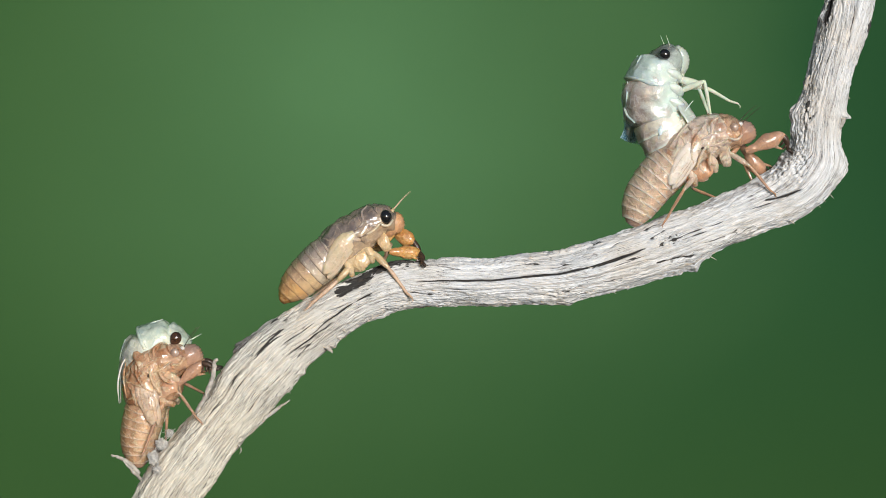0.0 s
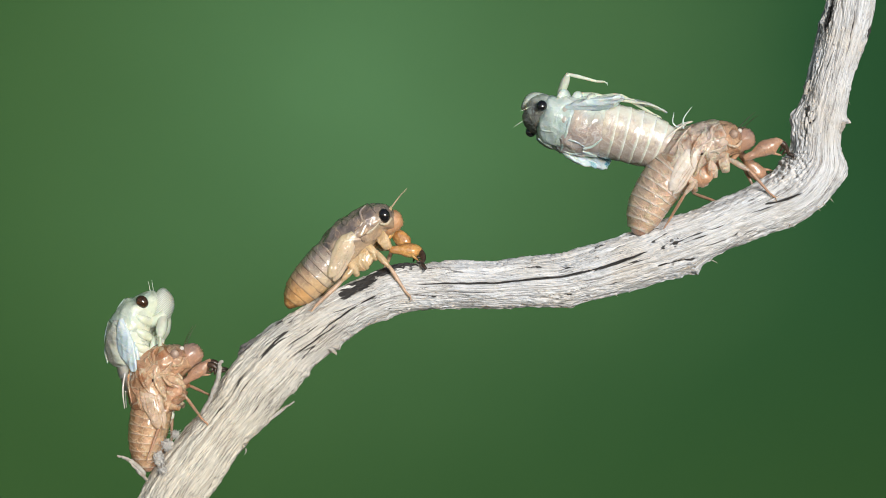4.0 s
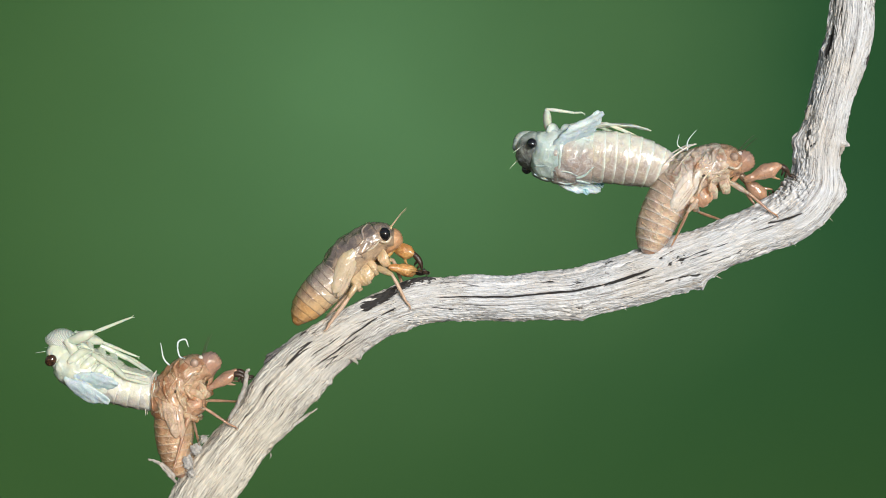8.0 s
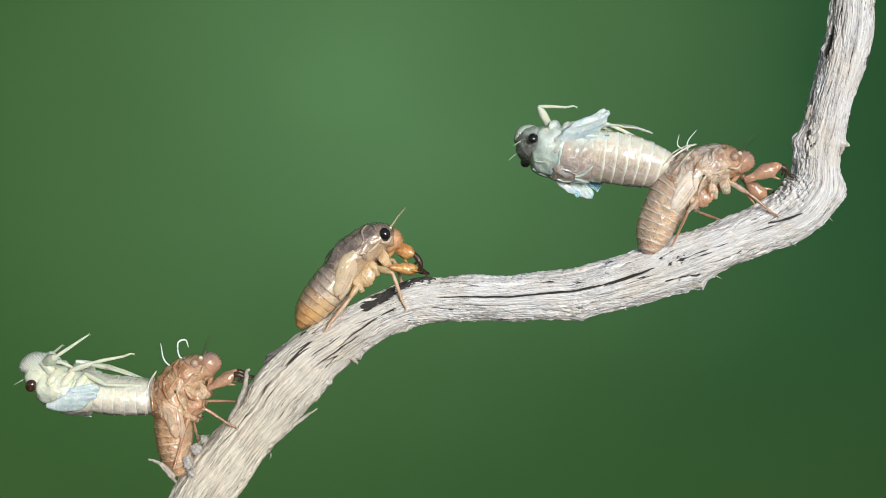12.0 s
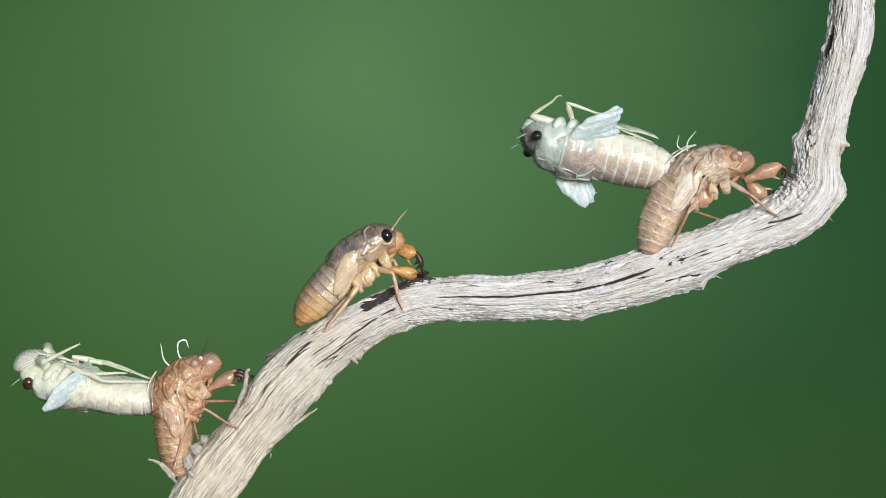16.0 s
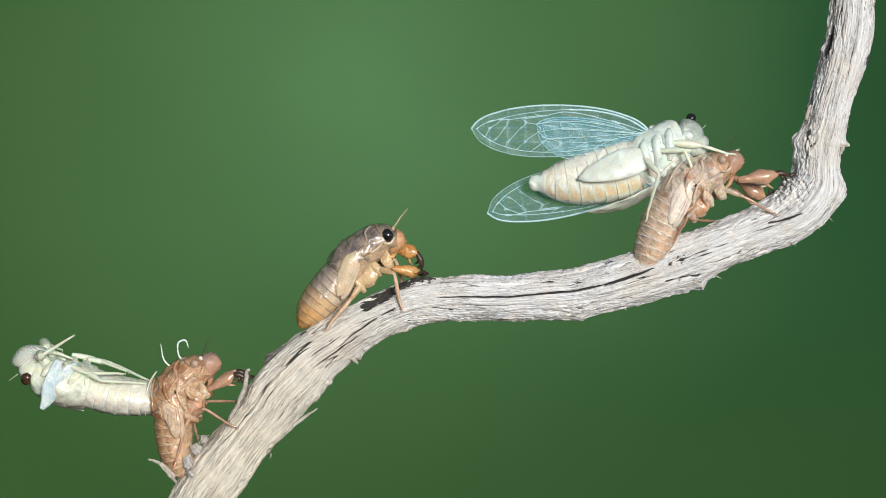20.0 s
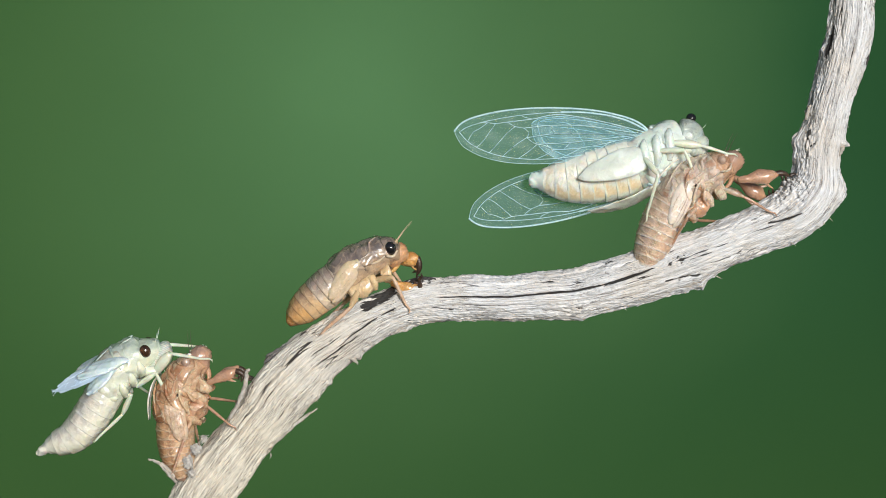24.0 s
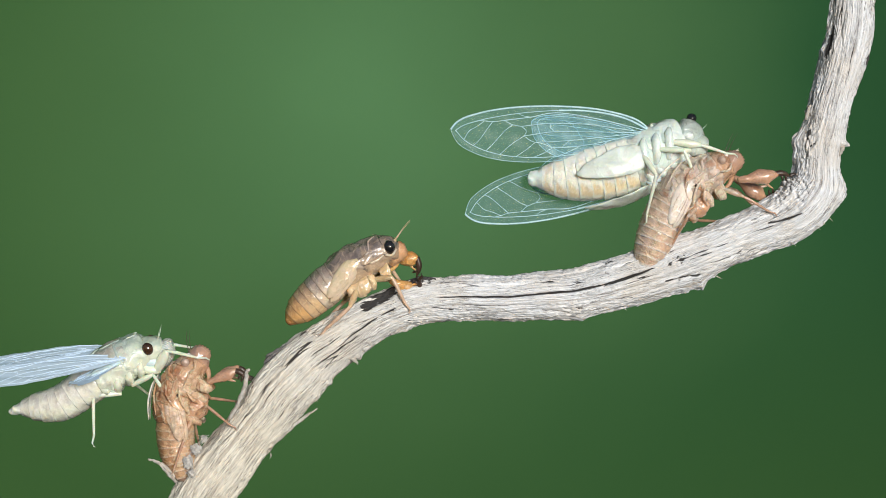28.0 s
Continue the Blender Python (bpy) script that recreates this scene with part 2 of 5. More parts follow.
EYE_BROWN = plain("brown_eye", (0.02, 0.010, 0.006), (0.08, 0.035, 0.018), 0.14, 900, 0.05, Coat_Weight=1.0, Coat_Roughness=0.12)
ADULT_A_BACK = skin("teneral_brown", (0.46, 0.38, 0.34), (0.68, 0.80, 0.72), 0.08, 0.35, 0.3, 1.0, mid=0.60, blotch=(0.62, 0.54, 0.46), seams=0.2)
HEAD_A = skin("teneral_dark_head", (0.14, 0.13, 0.12), (0.48, 0.55, 0.50), 0.2, 0.5, 0.3, 0.7, mid=0.48, seams=0.3)
ADULT_A = skin("teneral_green", (0.54, 0.66, 0.61), (0.72, 0.80, 0.73), 0.1, 0.3, 0.3, 1.0, mid=0.55)
ADULT_A_SEG = skin("teneral_banded", (0.56, 0.46, 0.39), (0.87, 0.86, 0.74), 0.08, 0.35, 0.3, 1.0, lip=(0.86, 0.89, 0.78), mid=0.58, relief=0.32, lip_at=-5.5, blotch=(0.80, 0.72, 0.57), seams=0.07, crinkle=0.14, under=(0.86, 0.66, 0.36))
ADULT_B = skin("teneral_cream", (0.49, 0.58, 0.52), (0.78, 0.80, 0.62), 0.12, 0.45, 0.25, 1.0, mid=0.58, blotch=(0.54, 0.62, 0.50), seams=0.04, crinkle=0.18, relief=0.32)
BACK_B = skin("teneral_grey_back", (0.42, 0.40, 0.35), (0.79, 0.82, 0.66), 0.2, 0.4, 0.3, 0.7, mid=0.66)
ADULT_B_SEG = skin("teneral_ivory", (0.58, 0.52, 0.50), (0.82, 0.80, 0.65), 0.12, 0.35, 0.25, 1.0, lip=(0.82, 0.80, 0.70), mid=0.60, relief=0.32, lip_at=-6.5, seams=0.08, crinkle=0.14)
FACE_B = striped("ribbed_pale_face", (0.55, 0.58, 0.50), (0.74, 0.77, 0.68))
PALE_LEG = plain("pale_leg", (0.62, 0.65, 0.50), (0.73, 0.77, 0.64), 0.22, 900, 0.3, Subsurface_Weight=0.2, Subsurface_Scale=0.001, Coat_Weight=0.5)
WHITE_SKIN = plain("milky_skin", (0.64, 0.72, 0.65), (0.78, 0.82, 0.76), 0.2, 900, 0.3, Subsurface_Weight=0.2, Subsurface_Scale=0.001, Coat_Weight=0.7)
PAD = skin("wing_bud_skin", (0.58, 0.75, 0.80), (0.80, 0.88, 0.88), 0.2, 0.2, 0.35, 0.6, relief=0.4, lines=0.4, seams=0.08, crinkle=0.25, thin=0.12)
VEIN = plain("pale_vein", (0.38, 0.60, 0.65), (0.54, 0.74, 0.77), 0.35, 900, 0.2)
VEIN_B = plain("soft_vein", (0.64, 0.78, 0.94), (0.68, 0.82, 0.95), 0.4, 900, 0.2)
MEMBRANE = membrane_material("wing_membrane", (0.50, 0.74, 0.84), 0.13)
MEMBRANE_HIND = membrane_material("hind_wing_membrane", (0.42, 0.70, 0.86), 0.2)
MEMBRANE_B = membrane_material("soft_wing_membrane", (0.66, 0.80, 0.95), 0.78)
THREAD = plain("white_thread", (0.70, 0.80, 0.80), (0.85, 0.90, 0.88), 0.5, 2000, 0.2)
MUD = plain("dry_mud", (0.26, 0.22, 0.19), (0.58, 0.54, 0.50), 0.9, 1500, 1.0)
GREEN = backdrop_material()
SOIL = plain("dull_soil", (0.05, 0.06, 0.03), (0.09, 0.10, 0.05), 0.95, 30, 0.6)


# ---- mesh helpers ----
def part(name, bm, material, parent, label="", smooth=True):
    me = bpy.data.meshes.new(name)
    bmesh.ops.recalc_face_normals(bm, faces=bm.faces)
    bm.to_mesh(me)
    bm.free()
    if smooth:
        me.shade_smooth()
    me.materials.append(material)
    ob = new(name, me)
    ob.parent = parent
    return tagged(ob, label)


def thing(name, at, label, category, group=""):
    ob = new(name)
    ob.empty_display_size = 0.002
    ob.location = at
    return tagged(ob, label, category, group)


def curve_points(pts, per=8):
    """A smooth line through the points (tuples of any length)."""
    p = [np.array(q, float) for q in pts]
    p = [2 * p[0] - p[1]] + p + [2 * p[-1] - p[-2]]
    out = []
    for i in range(1, len(p) - 2):
        a, b, c, d = p[i - 1:i + 3]
        for j in range(per):
            s = j / per
            out.append(0.5 * (2 * b + (c - a) * s + (2 * a - 5 * b + 4 * c - d) * s * s + (3 * b - a - 3 * c + d) * s ** 3))
    out.append(p[-2])
    return out


def loft(bm, sections, n=22, per=4, rough=0.0, seed=0.0, sharp=2.0, crumple=0.0, tall=1.0):
    """A closed skin over sections (x, z, half width, half height up, half height down), in grid units; crumple wrinkles it."""
    rows = curve_points(sections, per) if per > 1 else [np.array(s, float) for s in sections]
    rings = []
    for x, z, w, up, dn in rows:
        ring = []
        for k in range(n):
            a = 2 * math.pi * k / n
            ca, sa = math.cos(a), math.sin(a)
            ca = math.copysign(abs(ca) ** (2 / sharp), ca)
            sa = math.copysign(abs(sa) ** (2 / sharp), sa)
            v = Vector((x, max(w, 0.05) * ca, (z + max(up if sa > 0 else dn, 0.05) * sa) * tall))
            if rough:
                v *= 1 + rough * noise.noise(v * 0.06 + Vector((seed, seed * 2, 0)))
            if crumple:
                q = v + Vector((seed * 31, seed * 17, 0))
                a1, a2, a3 = noise.noise(q * 0.045), noise.noise(q * 0.1), noise.noise(q * 0.21)
                dent = 0.9 * (0.5 - abs(a1) * 2.4) + 0.7 * (0.5 - abs(a2) * 2.6) + 0.15 * (0.5 - abs(a3) * 2.6)
                v += Vector((0, ca, sa)) * crumple * dent
            ring.append(bm.verts.new(v * U))
        rings.append(ring)
    for r0, r1 in zip(rings, rings[1:]):
        for k in range(n):
            bm.faces.new((r0[k], r0[(k + 1) % n], r1[(k + 1) % n], r1[k]))
    bm.faces.new(rings[0])
    bm.faces.new(rings[-1])
    return bm


def tube(bm, pts, radii, n=8, per=4):
    """A tapered round bar through points (x, y, z), in grid units."""
    rows = curve_points([(*p, r) for p, r in zip(pts, radii)], per) if per > 1 else [np.array((*p, r), float) for p, r in zip(pts, radii)]
    rings = []
    for i, q in enumerate(rows):
        a, b = rows[max(i - 1, 0)][:3], rows[min(i + 1, len(rows) - 1)][:3]
        d = Vector(b - a).normalized()
        side = d.cross(Vector((0, 0, 1)) if abs(d.z) < 0.9 else Vector((0, 1, 0))).normalized()
        up = side.cross(d)
        c, r = Vector(q[:3]), max(q[3], 0.05)
        rings.append([bm.verts.new((c + (side * math.cos(t) + up * math.sin(t)) * r) * U) for t in (2 * math.pi * k / n for k in range(n))])
    for r0, r1 in zip(rings, rings[1:]):
        for k in range(n):
            bm.faces.new((r0[k], r0[(k + 1) % n], r1[(k + 1) % n], r1[k]))
    bm.faces.new(rings[0])
    bm.faces.new(rings[-1])
    return bm


def ball(bm, c, r, n=16):
    """An ellipsoid; r is a triple."""
    m = Matrix.Translation(Vector(c) * U) @ Matrix.Diagonal((r[0] * U, r[1] * U, r[2] * U, 1))
    bmesh.ops.create_uvsphere(bm, u_segments=n, v_segments=max(8, n * 2 // 3), radius=1, matrix=m)
    return bm


def B():
    return bmesh.new()


# ---- backdrop and ground ----
def sheet(name, corners, material, label):
    bm = B()
    (x0, y0, z0), (x1, y1, z1) = corners
    bmesh.ops.create_cube(bm, size=1, matrix=Matrix.Translation(((x0 + x1) / 2, (y0 + y1) / 2, (z0 + z1) / 2)) @ Matrix.Diagonal((x1 - x0, y1 - y0, z1 - z0, 1)))
    ob = part(name, bm, material, None, label, smooth=False)
    return tagged(ob, label, name, kind="structure")


GROUND_Z = -0.300
sheet("ground", ((-40, -40, GROUND_Z - 0.05), (40, 40, GROUND_Z)), SOIL, "dull dark green ground far out of focus")
sheet("backdrop", ((-4.0, 1.60, GROUND_Z), (4.0, 1.61, 2.6)), GREEN, "soft green backdrop sheet with light falloff painted into its colour")


# ---- the branch ----
LINE = [(40, 3460, 66), (90, 2600, 62), (150, 1900, 58), (222, 1450, 55), (282, 1120, 52), (322, 963, 50), (357, 880, 50), (398, 822, 49), (442, 766, 48), (473, 728, 50), (497, 694, 52), (528, 661, 52),
        (558, 632, 48), (589, 611, 45), (616, 592, 43), (642, 576, 41), (670, 560, 39), (701, 547, 38), (737, 535, 38), (783, 530, 38), (830, 528, 38), (900, 528, 38), (954, 524, 41), (1012, 521, 43),
        (1064, 510, 44), (1113, 495, 45), (1164, 480, 45), (1213, 461, 46), (1263, 442, 41), (1309, 421, 40), (1353, 403, 42), (1392, 384, 45), (1422, 359, 49), (1442, 328, 46), (1446, 293, 40), (1449, 257, 40),
        (1459, 221, 37), (1470, 181, 36), (1483, 136, 37), (1496, 89, 39), (1504, 46, 39), (1509, 0, 36), (1519, -53, 35), (1535, -150, 34), (1550, -230, 32), (1560, -290, 14)]
BRANCH = curve_points(LINE, 30)


def branch_frames():
    """Centre, normal, radius and length along the branch, evenly spaced."""
    pts = np.array(BRANCH)
    step = np.hypot(*np.diff(pts[:, :2], axis=0).T)
    s = np.concatenate(([0], np.cumsum(step)))
    even = np.concatenate((np.arange(0, 2400, 14.0), np.arange(2400, s[-1], 2.1)))
    x, y, r = (np.interp(even, s, pts[:, i]) for i in range(3))
    dx, dy = np.gradient(x, even), np.gradient(y, even)
    k = np.hypot(dx, dy)
    return even, x, y, r, dy / k, -dx / k


def on_branch(fr, x, y):
    """Place along the branch and angle round it of a grid point on its front."""
    u, cx, cy, r, nx, ny = fr
    i = int(np.argmin((cx - x) ** 2 + (cy - y) ** 2))
    off = ((x - cx[i]) * nx[i] + (y - cy[i]) * ny[i]) / r[i]
    return u[i], math.acos(max(-0.98, min(0.98, off)))


def build_branch():
    fr = branch_frames()
    u, cx, cy, r, nx, ny = fr
    th = np.concatenate((np.linspace(0, math.pi, 165, endpoint=False), np.linspace(math.pi, 2 * math.pi, 50, endpoint=False)))
    n = len(th)
    cracks = []
    runs = (([(765, 528), (870, 525), (960, 519), (1030, 511), (1070, 502), (1110, 489), (1168, 469)], 2.0, 14), ([(1352, 396), (1385, 389), (1414, 379)], 2.2, 13), ([(302, 884), (318, 858), (336, 836)], 2.4, 10), ([(408, 886), (420, 866), (430, 846)], 2.4, 10), ([(1066, 506), (1110, 491), (1150, 477)], 2.2, 10),
            ([(1172, 499), (1205, 493), (1240, 484)], 2.4, 14), ([(704, 543), (672, 560), (630, 589), (596, 618)], 1.7, 10), ([(1185, 466), (1200, 460), (1240, 444), (1300, 424)], 1.5, 8))
    for pts, w, depth in runs:
        path = sorted(on_branch(fr, *q) for q in pts)
        cracks.append(([q[0] for q in path], [q[1] for q in path], w, depth))
    for x0, y0, x1, y1, w, depth in ((420, 800, 500, 690, 1.3, 4), (470, 770, 560, 668, 1.4, 5), (540, 640, 610, 590, 1.4, 6), (380, 850, 470, 720, 1.3, 4),
                                     (1490, 150, 1512, 30, 1.3, 5), (1462, 210, 1480, 110, 1.2, 4), (1240, 470, 1330, 440, 1.3, 5), (1430, 285, 1452, 276, 1.2, 5),
                                     (780, 510, 900, 505, 1.2, 4), (900, 505, 1050, 490, 1.2, 4), (1080, 475, 1180, 440, 1.3, 5), (1090, 508, 1160, 484, 1.3, 5), (1506, 60, 1491, 170, 1.4, 6), (1213, 462, 1262, 444, 1.6, 7), (560, 650, 640, 590, 1.4, 6), (1470, 40, 1463, 92, 2.2, 8), (1300, 420, 1370, 398, 1.3, 5), (1420, 300, 1432, 210, 1.3, 5)):
        path = sorted((on_branch(fr, x0, y0), on_branch(fr, x1, y1)))
        cracks.append(([q[0] for q in path], [q[1] for q in path], w, depth))
    stains = [(*on_branch(fr, x, y), du, dt, lump) for x, y, du, dt, lump in ((742, 493, 24, 0.5, 2), (708, 507, 22, 0.36, 0), (678, 522, 28, 0.46, -4), (655, 537, 15, 0.34, -4), (1203, 460, 6, 0.07, 1),
              (1466, 75, 34, 0.2, 0), (1545, 110, 12, 0.2, 0), (1428, 236, 7, 0.1, 3))]
    crumbs = [(*on_branch(fr, x, y), du, dt) for x, y, du, dt in ((1398, 330, 48, 0.75), (1424, 262, 30, 0.35), (1196, 462, 22, 0.2), (1015, 545, 26, 0.3))]
    knobs = [(*on_branch(fr, x, y), du, dt, h) for x, y, du, dt, h in ((1500, 345, 14, 0.6, 9), (1500, 258, 9, 0.5, 11), (1240, 505, 13, 0.42, 11), (1214, 513, 20, 0.35, 5), (1402, 246, 11, 0.4, 7), (1404, 278, 12, 0.3, 4),
             (1390, 322, 12, 0.4, 5), (640, 636, 9, 0.35, 6), (588, 680, 8, 0.35, 6), (718, 584, 8, 0.3, 3), (1425, 198, 6, 0.3, 5), (1030, 568, 10, 0.4, 3), (560, 702, 9, 0.4, 4), (1456, 92, 10, 0.4, 4))]
    verts = np.zeros((len(u), n, 3))
    # rot: darkness per vertex, painted groove shade as well as true stains
    rot = np.zeros((len(u), n))
    for i in range(len(u)):
        near = [c for c in cracks if c[0][0] - 6 < u[i] < c[0][-1] + 6]
        for k in range(n):
            a = th[k]
            tw = a + 0.25 * math.sin(u[i] / 330)
            ca, sa = math.cos(tw), math.sin(tw)
            d = 2.6 * noise.noise(Vector((u[i] / 80, ca * 1.3, sa * 1.3)))
            # strands: long sharp furrows between rounded fibres, at three widths
            sway = 0.5 * noise.noise(Vector((u[i] / 120, ca * 2, sa * 2 + 3)))
            f1 = abs(noise.noise(Vector((u[i] / 210, (ca + sway * 0.12) * 4.6, sa * 4.6 + 9))))
            f2 = abs(noise.noise(Vector((u[i] / 95, (ca + sway * 0.08) * 9.5, sa * 9.5 + 2))))
            f3 = abs(noise.noise(Vector((u[i] / 48, ca * 19, sa * 19 + 5))))
            torn = noise.noise(Vector((u[i] / 60, ca * 3.2 + 7, sa * 3.2)))
            v1, v2, v3 = max(0, 1 - f1 * 13), max(0, 1 - f2 * 9), max(0, 1 - f3 * 5)
            d += 0.5 - 3.2 * v1 - (1.6 + torn) * v2 - 0.9 * v3
            # peeled layers end in small steps
            p = torn + 0.35 * noise.noise(Vector((u[i] / 11, ca * 9, sa * 9 + 4)))
            d += 1.9 * min(1, max(0, p * 16)) + 1.4 * min(1, max(0, (p - 0.3) * 18))
            d += 1.2 * noise.noise(Vector((u[i] / 8, ca * 20, sa * 20 + 4)))
            d += 5 * max(0, noise.noise(Vector((u[i] / 6, ca * 8, sa * 8 + 11))) - 0.42)
            # furrow floors take painted shade, more where the wood is torn
            seam = max(0, v1 - 0.3) * 1.7 * max(0, 0.5 + torn * 1.8) + max(0, v2 - 0.5) * 1.2 * max(0, torn)
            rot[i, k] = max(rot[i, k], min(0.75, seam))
            for uc, tc, du, dt, h in knobs:
                q = ((u[i] - uc) / du) ** 2 + ((a - tc) / dt) ** 2
                if q < 4:
                    d += h * math.exp(-q * 1.4) * (1 + 0.5 * noise.noise(Vector((u[i] / 5, a * 9, 1))))
            rr = r[i] + d
            for uc, tc, du, dt in crumbs:
                q = ((u[i] - uc) / du) ** 2 + ((a - tc) / dt) ** 2
                if q < 3:
                    e = noise.noise(Vector((u[i] / 7, a * 6, 3))) + 0.6 * noise.noise(Vector((u[i] / 3.2, a * 13, 8)))
                    wgt = math.exp(-q * q * 0.5)
                    rr += wgt * 5 * e
                    # dents between crumbs are coloured dark to read as shaded
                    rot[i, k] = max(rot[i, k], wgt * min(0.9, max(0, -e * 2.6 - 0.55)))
            for us, ts, du, dt, lump in stains:
                q = ((u[i] - us) / du) ** 2 + ((a - ts) / dt) ** 2
                if q < 2.2:
                    e = noise.noise(Vector((u[i] / 16, ca * 12, sa * 12))) * 0.9 + noise.noise(Vector((u[i] / 6, ca * 26, sa * 26))) * 0.9
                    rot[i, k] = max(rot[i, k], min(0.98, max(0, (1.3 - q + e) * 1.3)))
                    rr += max(0, 1 - q) * (lump + 3 * e)
            for us, ts, w, depth in near:
                s, t0 = min(1, max(0, (u[i] - us[0]) / max(us[-1] - us[0], 1))), ts[0]
                mid = np.interp(u[i], us, ts) + 0.035 * noise.noise(Vector((u[i] / 22, t0 * 9, 0)))
                gap = (a - mid) * r[i]
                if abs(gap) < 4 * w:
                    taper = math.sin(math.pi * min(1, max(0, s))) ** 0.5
                    # the crack's floor is blackened in colour, in place of shade
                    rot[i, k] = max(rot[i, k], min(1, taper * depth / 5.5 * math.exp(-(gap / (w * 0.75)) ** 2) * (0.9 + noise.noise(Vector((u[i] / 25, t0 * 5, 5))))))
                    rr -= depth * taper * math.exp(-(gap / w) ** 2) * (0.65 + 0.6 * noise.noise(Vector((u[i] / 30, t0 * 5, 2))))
            verts[i, k] = (cx[i] + rr * math.cos(a) * nx[i] - 784, -rr * 0.95 * math.sin(a), 441 - (cy[i] + rr * math.cos(a) * ny[i]))
    m = len(u)
    idx = np.arange(m * n).reshape(m, n)
    quads = np.stack((idx[:-1], np.roll(idx, -1, 1)[:-1], np.roll(idx, -1, 1)[1:], idx[1:]), -1).reshape(-1, 4)
    me = bpy.data.meshes.new("wood")
    base = g(40, 3440)
    me.from_pydata((verts.reshape(-1, 3) * U - np.array(base)).tolist(), [], quads.tolist() + [idx[0].tolist(), idx[-1].tolist()])
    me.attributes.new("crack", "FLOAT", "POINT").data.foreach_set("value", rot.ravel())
    uv = me.uv_layers.new(name="grain")
    co = np.zeros((len(me.loops), 2))
    vi = np.zeros(len(me.loops), int)
    me.loops.foreach_get("vertex_index", vi)
    ui, ti = vi // n, vi % n
    seam = np.arange(len(vi)) < len(quads) * 4
    first = np.repeat((vi[:len(quads) * 4].reshape(-1, 4) % n).max(1), 4)
    wrap = np.zeros(len(vi))
    wrap[:len(quads) * 4] = ((first == n - 1) & (ti[:len(quads) * 4] == 0)) * n
    co[:, 0] = u[ui] * U
    co[:, 1] = (th[ti] + wrap * 2 * math.pi / n) * 42 * U
    uv.data.foreach_set("uv", co.ravel())
    me.shade_smooth()
    me.flip_normals()
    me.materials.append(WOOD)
    root = thing("branch", base, "bleached grey weathered bare branch with long cracks", "branch")
    ob = new("wood", me)
    ob.parent = root
    tagged(ob, "bleached fibrous grey wood")
    rnd = random.Random(5)

    def strip(name, pts, radii, material, label="", flat=0.5):
        bm = B()
        tube(bm, [(x - 784, d, 441 - y) for x, y, d in pts], radii, 7, 5)
        for v in bm.verts:
            v.co += Vector([noise.noise(v.co / U * 0.25 + Vector((j * 7, 0, 0))) for j in range(3)]) * 2.2 * U
            v.co -= base
        return part(name, bm, material, root, label)

    strip("splinter", [(408, 742, -38), (425, 712, -44), (438, 680, -48), (441, 655, -50), (446, 652, -50)], [3, 4, 4.5, 3.5, 2], SPLINTER, "curled pale bark splinter")
    strip("splinter", [(312, 842, -30), (300, 826, -38), (285, 815, -42), (268, 809, -44)], [4, 4, 3, 1.5], SPLINTER)
    strip("splinter", [(316, 850, -34), (306, 838, -46), (296, 826, -48), (288, 818, -48)], [3, 3, 2, 1], SPLINTER)
    strip("splinter", [(505, 768, -8), (525, 749, -10), (545, 734, -9), (562, 723, -6)], [2.5, 3, 2.5, 1], SPLINTER)
    strip("splinter", [(475, 795, -10), (480, 803, -12), (478, 810, -12)], [1.5, 1.2, 0.6], SPLINTER)
    strip("splinter", [(692, 592, -14), (708, 584, -18), (722, 576, -16)], [1.5, 2, 1], SPLINTER)
    strip("splinter", [(620, 632, -20), (630, 638, -20), (634, 643, -18)], [4, 3, 1.5], SPLINTER)
    strip("splinter", [(1185, 512, -14), (1215, 503, -20), (1240, 494, -22), (1250, 489, -20)], [3, 5, 4, 2], SPLINTER, "pale jutting bark edge")
    strip("splinter", [(1462, 364, -14), (1474, 348, -16), (1482, 334, -14)], [3, 4.5, 2], SPLINTER)
    strip("splinter", [(1482, 276, -14), (1488, 263, -16), (1490, 252, -14)], [3, 4.5, 2], SPLINTER)
    strip("splinter", [(1424, 212, -20), (1428, 195, -22), (1432, 188, -20)], [4, 3.5, 1.5], SPLINTER)
    # dark weathered patches and knots
    for x, y, d, a, rx, rz in ((492, 624, -6, 28, 24, 6), (478, 634, -12, 40, 13, 4)):
        bm = B()
        bmesh.ops.create_icosphere(bm, subdivisions=4, radius=1)
        for v in bm.verts:
            w = 1 + 0.35 * noise.noise(v.co * 2.2 + Vector((x, y, 0))) + 0.22 * noise.noise(v.co * 7)
            v.co = Vector((v.co.x * rx, v.co.y * 9, v.co.z * rz)) * w * U
        bm.transform(Matrix.Translation(g(x, y, d) - base) @ Matrix.Rotation(radians(-a), 4, "Y"))
        part("bark_patch", bm, DARK_BARK, root, "dark weathered bark patch")
    # crumbly bark in the elbow and fluff at the foot
    for x, y, d, rx, rz in ((352, 792, -40, 13, 12), (338, 814, -46, 12, 14), (364, 774, -34, 8, 8), (344, 834, -44, 9, 9)):
        bm = B()
        bmesh.ops.create_icosphere(bm, subdivisions=3, radius=1)
        for v in bm.verts:
            w = 0.75 + 0.45 * noise.noise(v.co * 1.6 + Vector((x, y, 0))) + 0.2 * noise.noise(v.co * 5)
            v.co = Vector((v.co.x * rx, v.co.y * 8, v.co.z * rz)) * w * U + g(x, y, d)
        for _ in range(60):
            way = Vector((rnd.uniform(-1, 1), rnd.uniform(-1, 0.4), rnd.uniform(-1, 1))).normalized()
            side = Vector((rnd.uniform(-1, 1), rnd.uniform(-1, 1), rnd.uniform(-1, 1)))
